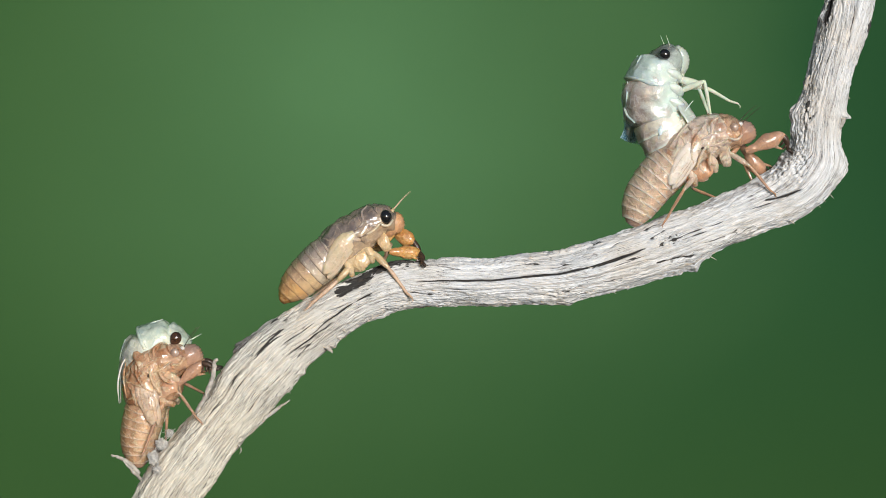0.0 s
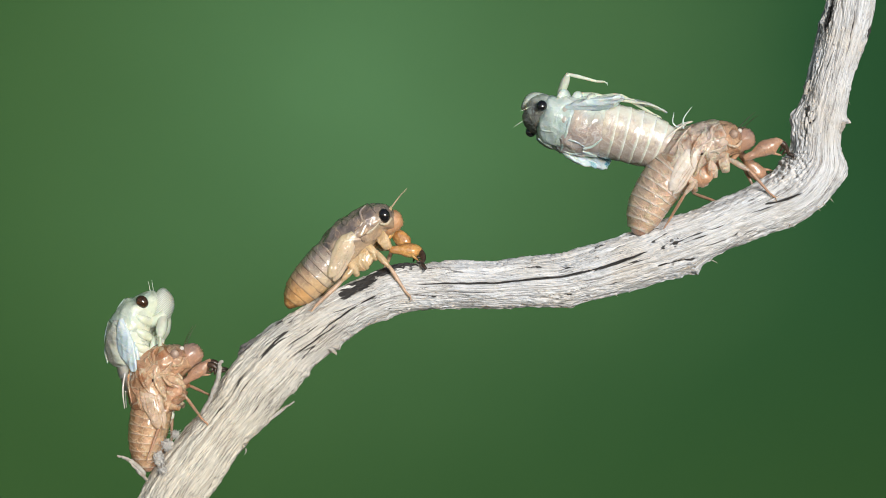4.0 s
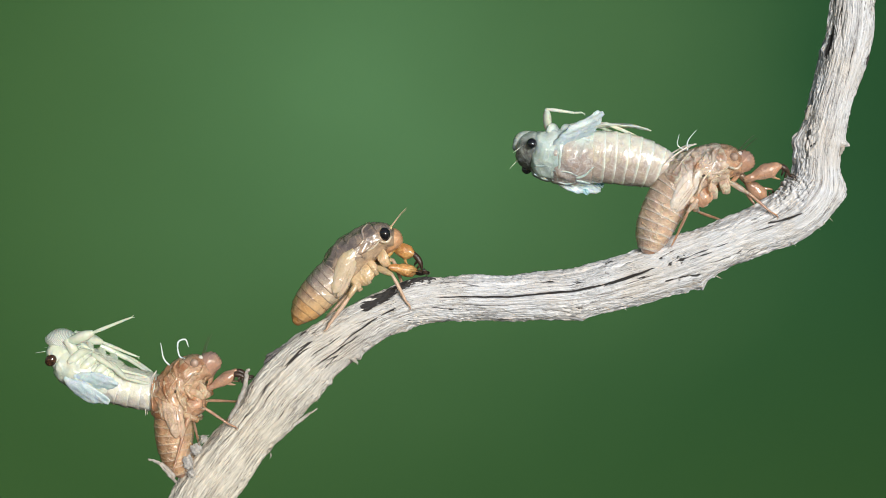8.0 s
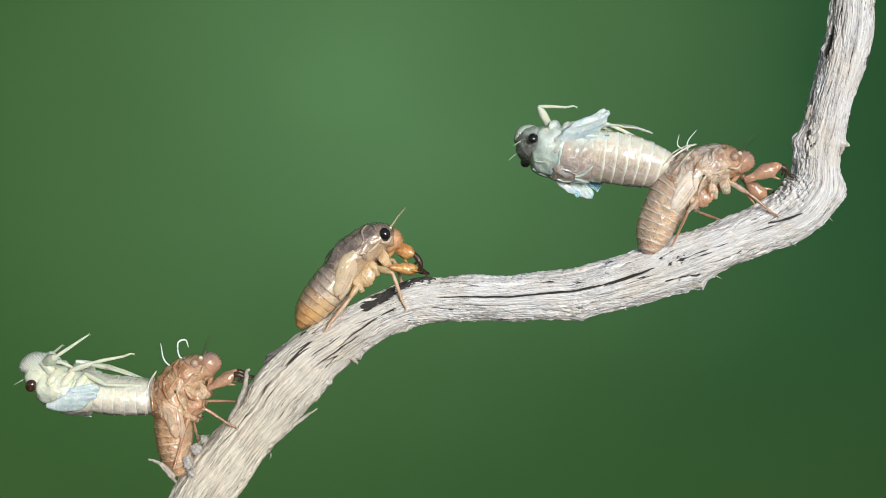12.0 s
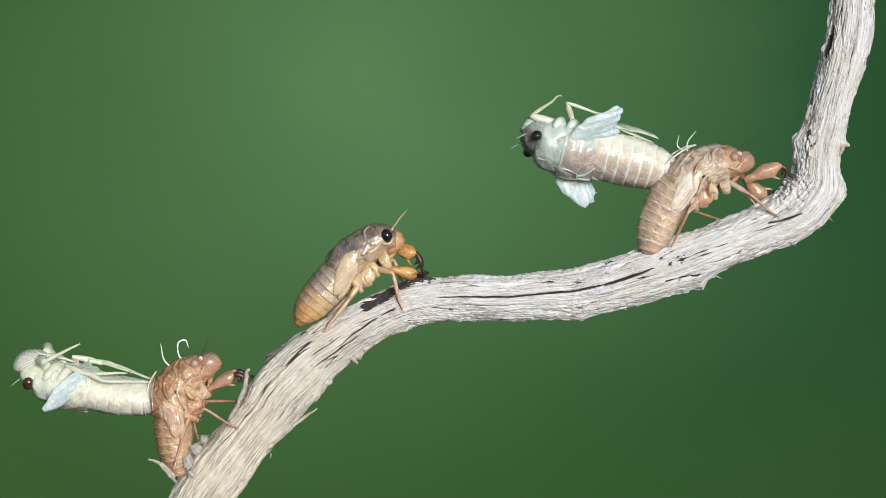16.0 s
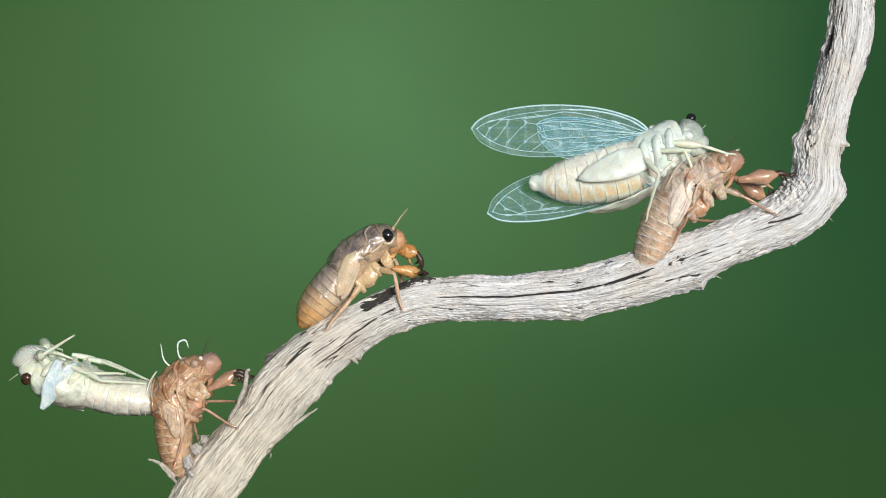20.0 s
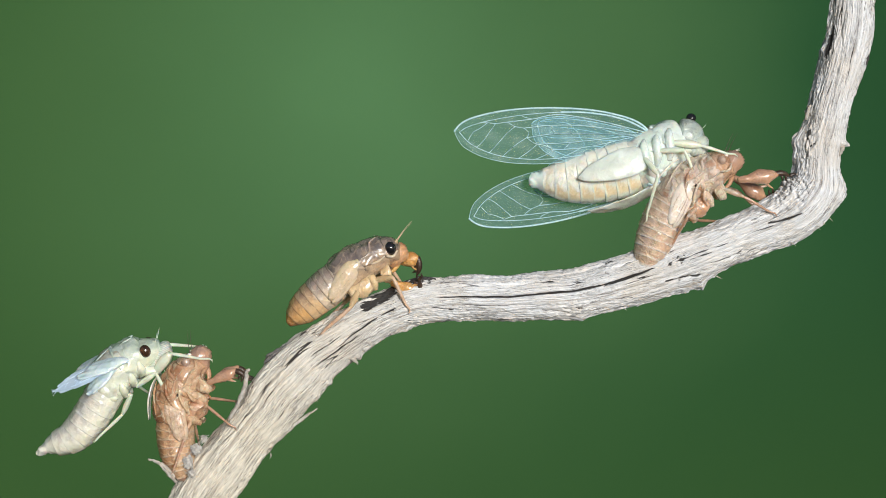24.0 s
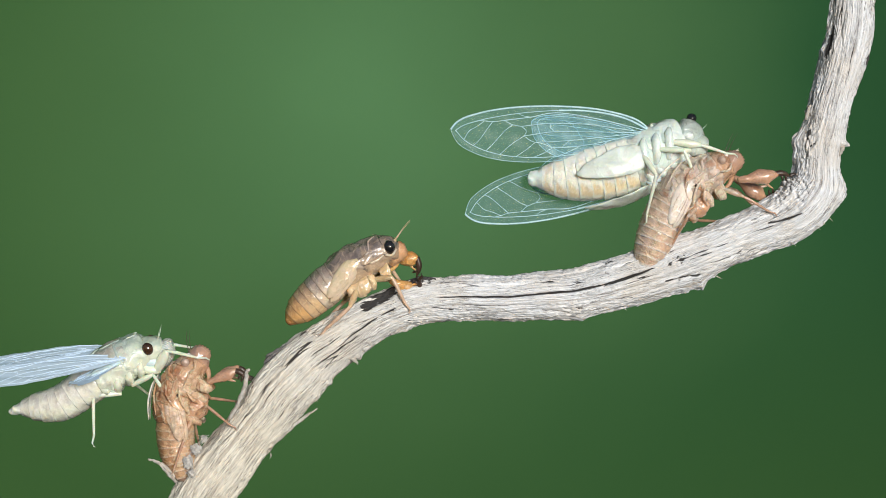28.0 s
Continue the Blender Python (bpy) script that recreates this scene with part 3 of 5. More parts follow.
            p = Vector((x - 784, d, 441 - y)) + Vector((way.x * rx, way.y * 8, way.z * rz)) * 0.6
            q = p + way * rnd.uniform(0.5, 2.5) + side * 3
            e = p + way * rnd.uniform(0, 3) + side * rnd.uniform(5, 9)
            tube(bm, [tuple(p), tuple(q), tuple(e)], [0.45, 0.4, 0.2], 4, 3)
        for v in bm.verts:
            v.co -= base
        part("lint_tuft", bm, FLUFF, root, "grey lint caught on the bark")
    # loose fibres along the edges
    bm = B()
    for i in range(70):
        j = rnd.randrange(int(len(u) * 0.18), int(len(u) * 0.93))
        a = rnd.choice((rnd.uniform(-0.5, 0.6), rnd.uniform(2.6, 3.6), rnd.uniform(0.3, 2.8)))
        rr = r[j] * 0.98
        px, py = cx[j] + rr * math.cos(a) * nx[j], cy[j] + rr * math.cos(a) * ny[j]
        d = -rr * 0.95 * math.sin(a)
        ex, ey = ny[j] * rnd.choice((-1, 1)), -nx[j]
        ln, lift = rnd.uniform(5, 15), rnd.uniform(0.3, 1.8)
        ox, oy = nx[j] * math.cos(a) * lift, ny[j] * math.cos(a) * lift
        tube(bm, [(px - 784, d, 441 - py), (px - 784 + ex * ln * 0.5 + ox, d - lift * math.sin(a), 441 - py - ey * ln * 0.5 - oy),
                  (px - 784 + ex * ln + 2 * ox, d - 2 * lift * math.sin(a), 441 - py - ey * ln - 2 * oy)], [1.1, 0.9, 0.3], 5, 2)
    for v in bm.verts:
        v.co -= base
    tagged(part("loose_fibre", bm, SPLINTER, root), kind="stuff")
    return root


build_branch()


# ---- jointed bodies ----
def turn(angle, roll=0.0):
    """Body axis at that angle in the upright plane; roll turns the back towards the camera."""
    return Matrix.Rotation(-radians(angle), 4, "Y") @ Matrix.Rotation(radians(roll), 4, "X")


class Body:
    """A row of rigid pieces along a line that bends with time. states: (t, six line points from head to tail, roll)."""

    def __init__(self, root, states, scale=1.0, depth=0.0):
        self.root, self.states, self.k, self.depth = root, states, scale, depth
        self.times = {s[0] for s in states}
        self.keyed, self.lines, self.slide = [], {}, 1.0

    def line(self, t):
        if t not in self.lines:
            st = self.states
            if t <= st[0][0]:
                pts, roll = np.array(st[0][1], float), st[0][2]
            elif t >= st[-1][0]:
                pts, roll = np.array(st[-1][1], float), st[-1][2]
            else:
                i = max(j for j in range(len(st)) if st[j][0] <= t)
                f = (t - st[i][0]) / (st[i + 1][0] - st[i][0])
                pts = np.array(st[i][1], float) * (1 - f) + np.array(st[i + 1][1], float) * f
                roll = st[i][2] * (1 - f) + st[i + 1][2] * f
            c = np.array(curve_points([tuple(p) for p in pts], 10))
            s = np.concatenate(([0], np.cumsum(np.hypot(*np.diff(c, axis=0).T))))
            self.lines[t] = (c, s, roll)
        return self.lines[t]

    def spot(self, t, s):
        c, arc, _ = self.line(t)
        if s > arc[-1]:
            d = (c[-1] - c[-4]) / np.hypot(*(c[-1] - c[-4]))
            return c[-1] + d * (s - arc[-1]) * self.slide
        if s < 0:
            d = (c[0] - c[3]) / np.hypot(*(c[0] - c[3]))
            return c[0] - d * s
        return np.array([np.interp(s, arc, c[:, 0]), np.interp(s, arc, c[:, 1])])

    def at(self, t, s):
        s *= self.k
        a, b, m = self.spot(t, s - 9), self.spot(t, s + 9), self.spot(t, s)
        angle = math.degrees(math.atan2(-(a[1] - b[1]), a[0] - b[0]))
        deep = self.depth if not isinstance(self.depth, list) else pick(self.depth, t, lambda q: q[1])
        return Matrix.Translation(g(m[0], m[1], deep)) @ turn(angle, self.line(t)[2])

    def add(self, ob, s):
        self.keyed.append((ob, lambda t: self.at(t, s)))
        return ob

    def key(self):
        times = sorted(self.times | {0.0, 28.0})
        back = Matrix.Translation(-self.root.location)
        for ob, place in self.keyed:
            walk(ob, [(t, back @ place(t)) for t in times])


def pick(states, t, value):
    """Blend value(state) between the states round t."""
    if t <= states[0][0]:
        return value(states[0])
    for a, b in zip(states, states[1:]):
        if t <= b[0]:
            f = (t - a[0]) / (b[0] - a[0])
            return value(a) * (1 - f) + value(b) * f
    return value(states[-1])


def aligned(at, x, hint):
    x = x.normalized()
    y = hint.cross(x)
    y = y.normalized() if y.length > 1e-6 else Vector((0, 1, 0))
    z = x.cross(y)
    return Matrix.Translation(at) @ Matrix((x, y, z)).transposed().to_4x4()


class Leg:
    """Femur and tibia that reach from a hip on the body to a foot. feet: (t, 'w', grid x, grid y, depth) or (t, 'l', x, y, z on the thorax)."""

    def __init__(self, body, s, hip, l1, l2, feet, bend, femur, tibia, thorax=105):
        self.body, self.s, self.hip, self.l1, self.l2 = body, s, Vector(hip), l1 * U, l2 * U
        self.feet, self.bend, self.thorax = feet, Vector(bend), thorax
        self.fold = Vector((0.1, hip[1] / 24, 0.15))
        body.times |= {f[0] for f in feet}
        body.keyed.append((femur, lambda t: self.solve(t)[0]))
        body.keyed.append((tibia, lambda t: self.solve(t)[1]))

    def foot(self, t):
        def where(f):
            if f[1] == "w":
                return g(f[2], f[3], f[4])
            return self.body.at(t, self.thorax) @ (Vector(f[2:5]) * U)
        return pick(self.feet, t, where)

    def solve(self, t):
        m = self.body.at(t, self.s)
        hip, foot = m @ (self.hip * U), self.foot(t)
        d = foot - hip
        ln = min(max(d.length, abs(self.l1 - self.l2) * 1.05, 1e-5), (self.l1 + self.l2) * 0.995)
        d = d.normalized()
        hint = m.to_3x3() @ pick(self.feet, t, lambda f: Vector(f[5]) if len(f) > 5 else self.fold if f[1] == "l" else self.bend)
        side = (hint - d * hint.dot(d)).normalized()
        a = (self.l1 ** 2 - self.l2 ** 2 + ln ** 2) / (2 * ln)
        h = math.sqrt(max(self.l1 ** 2 - a * a, 0))
        knee = hip + d * a + side * h
        return aligned(hip, knee - hip, side), aligned(knee, hip + d * ln - knee, side)


def segment_ring(length, w0, w1, up0, up1, dn0, dn1, seed, crumple):
    """One abdomen ring with an overlapping hind lip."""
    h = length / 2
    sec = []
    for x, f in ((h * 1.5, 0.93), (h * 1.15, 0.975), (h * 0.6, 0.99), (0, 0.998), (-h * 0.6, 1.002), (-h * 0.95, 1.006), (-h * 1.06, 0.995), (-h * 1.13, 0.965)):
        q = min(1, max(0, 0.5 - x / length))
        sec.append((x, 0, (w0 + (w1 - w0) * q) * f, (up0 + (up1 - up0) * q) * f, (dn0 + (dn1 - dn0) * q) * f))
    return loft(B(), sec, 64, 4, 0.03, seed, crumple=crumple)


def abdomen(body, root, material, start, end, widths, ups, dns, tip_material, tip, tall=1.0, crumple=1.0, tail_m=None, slim=1.0):
    count = len(widths) - 1
    step = (end - start) / count
    k = body.k
    waist = [1 - (1 - slim) * min(1, 0.35 + i * 0.35) for i in range(count + 1)]
    widths, ups, dns = ([v * f * w for v, w in zip(vs, waist)] for vs, f in ((widths, 1), (ups, tall), (dns, tall)))
    for i in range(count):
        ob = part("abdomen_ring", segment_ring(step * k, widths[i] * k, widths[i + 1] * k, ups[i] * k, ups[i + 1] * k, dns[i] * k, dns[i + 1] * k, i * 3.1, crumple), material if not tail_m or i < count - 4 else tail_m[0 if i < count - 2 else 1], root)
        body.add(ob, start + (i + 0.5) * step)
    w, u_, d_ = widths[-1] * body.k, ups[-1] * body.k, dns[-1] * body.k
    bm = loft(B(), [(14, 0, w * 0.9, u_ * 0.9, d_ * 0.9), (4, 0, w, u_, d_), (-tip * 0.4, -1, w * 0.75, u_ * 0.7, d_ * 0.75), (-tip * 0.75, -2, w * 0.58, u_ * 0.5, d_ * 0.55), (-tip * 0.95, -3, w * 0.3, u_ * 0.25, d_ * 0.3), (-tip, -3, 1, 1, 1)], 26, 5, 0.15, 2.0, crumple=crumple * 2.5)
    body.add(part("tail_tip", bm, tip_material, root), end)


def leg_parts(root, l1, l2, r1, r2, foot, m1, m2, mfoot, digger=False):
    bm = B()
    if digger:
        loft(bm, [(-6, 0, r1 * 0.35, r1 * 0.4, r1 * 0.4), (l1 * 0.08, 0, r1 * 0.55, r1 * 0.55, r1 * 0.55), (l1 * 0.24, 0, r1 * 0.62, r1 * 0.62, r1 * 0.66), (l1 * 0.5, 0, r1 * 0.9, r1 * 1.1, r1 * 1.05), (l1 * 0.75, -1, r1 * 0.9, r1 * 1.05, r1 * 1.05), (l1 * 0.94, 0, r1 * 0.6, r1 * 0.66, r1 * 0.6), (l1 + 2, 0, r1 * 0.35, r1 * 0.4, r1 * 0.35)], 24, 5, 0.1, crumple=0.5)
        tube(bm, [(l1 * 0.65, 0, -r1 * 0.8), (l1 * 0.8, 0, -r1 * 1.5), (l1 * 0.9, 0, -r1 * 1.9)], [3.2, 2.2, 0.5], 6, 3)
    else:
        tube(bm, [(-3, 0, 0), (l1 * 0.2, 0, 0.6), (l1 * 0.65, 0, 0.4), (l1 + 1, 0, 0)], [r1 * 0.6, r1 * 0.9, r1, r1 * 0.5], 12, 5)
    femur = part("femur", bm, m1, root)
    bm = B()
    if digger:
        tube(bm, [(-2, 0, 0), (l2 * 0.35, 0, 3), (l2 * 0.7, 0, 2), (l2, 0, -3)], [r2 * 0.8, r2, r2 * 0.7, 0.8], 10, 5)
        for f in (0.45, 0.7):
            tube(bm, [(l2 * f, 0, 0), (l2 * (f + 0.06), 0, -r2 * 1.3), (l2 * (f + 0.12), 0, -r2 * 1.9)], [r2 * 0.5, r2 * 0.35, 0.4], 6, 2)
    else:
        tube(bm, [(-1, 0, 0), (l2 * 0.3, 0, 0.6), (l2 * 0.8, 0, 0.3), (l2, 0, 0)], [r2 * 0.8, r2, r2 * 0.75, r2 * 0.7], 10, 5)
        for i in range(5 if r2 > 3.4 else 0):
            f = 0.35 + i * 0.12
            tube(bm, [(l2 * f, 0, 0), (l2 * f + 3, (-1) ** i * (r2 + 2.5), -1)], [0.8, 0.25], 5, 1)
    tibia = part("tibia", bm, m2, root)
    bm = B()
    tube(bm, [(l2 - 1, 0, 0), (l2 + foot * 0.4, 0, 1.5), (l2 + foot * 0.8, 0, 3.0), (l2 + foot, 0, 2.0)], [r2 * 0.65, r2 * 0.6, r2 * 0.5, r2 * 0.3], 8, 3)
    for sy in (-1, 1):
        tube(bm, [(l2 + foot * 0.9, 0, 2), (l2 + foot + 3, sy * 1.8, 1), (l2 + foot + 4, sy * 2.2, -2)], [0.8, 0.6, 0.2], 5, 2)
    part("tarsus", bm, mfoot, tibia)
    return femur, tibia


def antenna(parent, base, tip, material):
    b, t = Vector(base), Vector(tip)
    bm = B()
    mid = b.lerp(t, 0.5) + Vector((2, 0, 3))
    tube(bm, [tuple(b), tuple(b.lerp(mid, 0.3)), tuple(mid), tuple(t)], [1.1, 0.7, 0.45, 0.2], 6, 4)
    return part("antenna", bm, material, parent)


def nymph(root, states, k, skin_m, seg_m, pale_m, fore_m, leg_m, eye_m, legs, tail_len=14, empty=False, fore_hip=(41, -40), depth=0.0, tall=1.0, rumple=1.0):
    """A cicada nymph, or the split shell of one."""
    body = Body(root, states, k, depth)
    head = part("head", loft(B(), [(20, -4, 14, 14, 16), (12, -2, 30, 24, 26), (0, 0, 38, 29, 31), (-14, 0, 42, 33, 33), (-26, 0, 36, 30, 30), (-30, 0, 22, 20, 20)], 64, 8, 0.05, 1.0, crumple=rumple, tall=tall), SHELL_HEAD if empty else skin_m, root)
    body.add(head, 40)
    bm = loft(B(), [(42, -4, 2, 2, 2), (40, -4, 11, 10, 10), (32, -3, 20, 17, 18), (20, -3, 23, 20, 22), (8, -7, 19, 16, 21), (-2, -12, 8, 8, 14)], 34, 6, 0.02)
    if not empty:
        bm.transform(Matrix.Translation((-4 * U, 0, -6 * U)) @ Matrix.Diagonal((0.84, 0.84, 0.95, 1)))
    for v in bm.verts:
        v.co *= 1 + 0.018 * math.sin(v.co.z / U * 1.15)
    bulb = part("face_bulb", bm, SHELL_FACE if empty else FACE, head, "swollen ribbed face")
    if not empty:
        bm = B()
        for i in range(70):
            a, b_ = random.uniform(-1.2, 1.2), random.uniform(-2.4, 0.9)
            d = Vector((math.cos(a) * math.cos(b_), math.sin(a), math.sin(b_) * math.cos(a)))
            q = Vector((14, 0, -11)) + Vector((d.x * 16, d.y * 16, d.z * 17))
            tube(bm, [tuple(q), tuple(q + d * random.uniform(2, 5))], [0.35, 0.1], 4, 1)
        tagged(part("face_hair", bm, fore_m, head), kind="stuff")
    bm = B()
    tube(bm, [(12, 0, -22), (0, 0, -36), (-30, 0, -44)], [6, 4, 2], 8, 4)
    part("beak", bm, fore_m, head)
    for sy in (-1, 1):
        bm = B()
        ball(bm, (2, sy * 34, 10) if empty else (3, sy * 36, 4), (7.5, 5.5, 7.5) if empty else (9.8, 9.5, 12), 22)
        eye = part("eye", bm, eye_m, head, "clear empty eye cap" if empty else "glossy black eye")
        bm = B()
        tube(bm, [(14, sy * 38, -2), (4, sy * 42, -10), (-10, sy * 42, -6)], [2, 2.6, 2], 6, 4)
        part("cheek_ridge", bm, skin_m if empty else NYMPH_SEG, head)
        bm = B()
        ball(bm, (15, sy * 19, 14 * tall), (4, 3.5, 4) if empty else (3.2, 3, 3.2), 14)
        part("antenna_base", bm, SHELL_PALE if empty else NYMPH_PALE, head)
        antenna(head, (18, sy * 18, 14), (50, sy * 24, 38), CLAW if empty else leg_m)
    pron = part("pronotum", loft(B(), [(30, 0, 30, 26, 26), (24, 1, 42, 34, 34), (6, 2, 45, 39, 38), (-14, 2, 47, 42, 40), (-26, 2, 46, 42, 38), (-31, 1, 40, 36, 32)], 72, 8, 0.07, 4.0, crumple=rumple * 1.2, tall=tall), skin_m, root)
    body.add(pron, 74)
    for sy in (-1, 1):
        bm = B()
        tube(bm, [(22, sy * 30, 30), (8, sy * 34, 27), (0, sy * 42, 12), (-20, sy * 46, 10)], [1.2, 3, 3, 1] if empty else [1.2, 2.2, 2.2, 1], 8, 5)
        tube(bm, [(24, sy * 42, -6), (4, sy * 46, -8), (-20, sy * 47, -4)], [1, 2.4, 1], 6, 4)
        part("pronotum_ridge", bm, pale_m if empty else NYMPH_SEG, pron)
    meso = part("mesothorax", loft(B(), [(36, 0, 40, 36, 34), (26, 2, 47, 43, 40), (4, 3, 49, 45, 43), (-18, 2, 48, 44, 43), (-34, 0, 45, 42, 40), (-40, 0, 36, 34, 34)], 72, 8, 0.06, 7.0, crumple=rumple * 1.3, tall=tall), skin_m, root)
    body.add(meso, 114)
    for sy in (-1, 1):
        for x0, ln, wd, z0, z1, nm in ((10, 72, 17, 6, -16, "wing_pad"), (-8, 54, 11, -8, -26, "hind_wing_pad")):
            bm = loft(B(), [(x0 + 6, z0, 4, 8, 8), (x0 - ln * 0.2, z0 - 4, 6.5, wd, wd), (x0 - ln * 0.55, (z0 + z1) / 2 - 2, 6, wd * 1.05, wd), (x0 - ln * 0.85, z1, 4.5, wd * 0.7, wd * 0.7), (x0 - ln, z1 - 3, 2, 3, 3)], 20, 5, 0.05, x0, crumple=rumple * 0.7)
            for v in bm.verts:
                v.co.y += sy * (43 + (2 if nm == "wing_pad" else 0)) * U
            pad = part(nm, bm, (SHELL_PALE if k > 1 else seg_m) if empty else NYMPH_PAD, meso)
            bm = B()
            for f in (-0.45, 0.1, 0.55):
                tube(bm, [(x0, sy * 49.5, z0 + f * wd * 0.4), (x0 - ln * 0.45, sy * 51, (z0 + z1) / 2 + f * wd), (x0 - ln * 0.88, sy * 48, z1 + f * wd * 0.5)], [0.3, 0.45, 0.2], 5, 4)
            part("pad_vein", bm, skin_m if empty else NYMPH_PAD, pad)
        bm = loft(B(), [(22, -30, 10, 12, 16), (6, -34, 14, 16, 18), (-14, -34, 14, 16, 16), (-30, -32, 8, 10, 10)], 22, 6, 0.1, 3.0, crumple=rumple * 1.6)
        for v in bm.verts:
            v.co.y += sy * 24 * U
        part("side_plate", bm, fore_m if empty else pale_m, meso)
        for x0, x1, z1 in ((20, 14, -50), (-2, -6, -52), (-22, -26, -50)):
            bm = B()
            tube(bm, [(x0, sy * 30, -26), (x0 - 1, sy * 33, -38), (x1, sy * 29, z1)], [7, 7.5, 5], 12, 5)
            for v in bm.verts:
                v.co += v.normal * noise.noise(v.co / U * 0.12) * 2 * U
            part("coxa", bm, skin_m if empty else pale_m, meso)
    if empty:
        # split back with curled edges, threads of the old breathing tubes
        for sy in (-1, 1):
            bm = B()
            tube(bm, [(40, sy * 4, 44), (20, sy * 12, 50), (-10, sy * 16, 50), (-40, sy * 10, 44)], [0.8, 1.5, 1.6, 0.8], 8, 5)
            part("split_edge", bm, SHELL_PALE, meso, "curled edge of the split back")
            for pts, r in (([(36, sy * 36, 24), (14, sy * 49, 18), (-4, sy * 50, 2), (-10, sy * 48, -14)], 2.6), ([(32, sy * 46, 0), (10, sy * 51, -8), (-12, sy * 48, -26)], 2.8),
                           ([(30, sy * 22, 42), (6, sy * 36, 40), (-26, sy * 40, 30)], 2.2), ([(24, sy * 48, -16), (12, sy * 46, -30), (8, sy * 38, -42)], 3.0)):
                bm = B()
                tube(bm, pts, [r * 0.4] + [r] * (len(pts) - 2) + [r * 0.4], 8, 6)
                part("thorax_ridge", bm, skin_m, meso)
            part("pore", ball(B(), (16, sy * 50, -2), (3, 2.5, 2), 10), CLAW, meso, "small dark breathing pore")
    abdomen(body, root, seg_m, 138, 258, [45, 47, 48, 48, 46, 44, 41, 35, 24], [41, 42, 43, 43, 41, 39, 36, 31, 21], [41, 43, 44, 44, 42, 40, 37, 31, 21], fore_m, tail_len, tall, 0.5, None if empty else (NYMPH_LOW, NYMPH_TAIL), (0.88 if k > 1 else 0.93) if empty else 1.0)
    for which, sy, feet in legs:
        if which == "fore":
            l1, l2 = ((60, 28) if k > 1 else (52, 25)) if empty else (46, 34)
            f, ti = leg_parts(root, l1, l2, 9.5 if empty and k < 1 else 12.5, 5.5, 9, fore_m, CLAW, CLAW, True)
            Leg(body, 66, (fore_hip[0], sy * 24, fore_hip[1]) if empty else (4 if sy < 0 else 22, sy * 24, -56 if sy < 0 else -26), l1, l2, feet, ((0.25, 0, 1 if sy < 0 else -0.5) if k > 1 else (0.6, 0, 0.3)) if empty else (0.25, 0, 1) if sy > 0 else (0.3, 0, -0.3), f, ti, 114)
            bm = loft(B(), [(18, -28, 7, 9, 12), (10, -36, 10, 13, 16), (-2, -36, 8, 10, 14)], 16, 4, 0.05)
            for v in bm.verts:
                v.co.y += sy * 24 * U
            part("coxa", bm, pale_m, pron)
        elif which == "mid":
            f, ti = leg_parts(root, 38, 52, 4.8 if empty else 6, 2.9 if empty else 3.6, 14, pale_m, leg_m, leg_m)
            Leg(body, 98, (6 if not empty else 36 if k > 1 else -32, sy * 30, -36), 38, 52, feet, (0.8, sy * 0.5, 0.3), f, ti, 114)
        else:
            f, ti = leg_parts(root, 42, 56, 4.6 if empty else 6, 2.8 if empty else 3.8, 14, pale_m, leg_m, leg_m)
            Leg(body, 128, (2, sy * 30, -34), 42, 56, feet, (-0.3, sy * 0.9, -0.5) if not empty else (-0.5, sy * 0.9, 0.2), f, ti, 114)
    return body, head, meso


# ---- wings ----
RIM = [(0, -0.2), (0.03, -0.9), (0.2, -0.98), (0.5, -0.98), (0.85, -0.98), (0.96, -0.97), (0.992, -0.6), (1.0, 0)]
HEM = [(0, 0.1), (0.1, 0.9), (0.3, 0.98), (0.6, 0.98), (0.9, 0.98), (0.965, 0.97), (0.992, 0.6), (1.0, 0)]
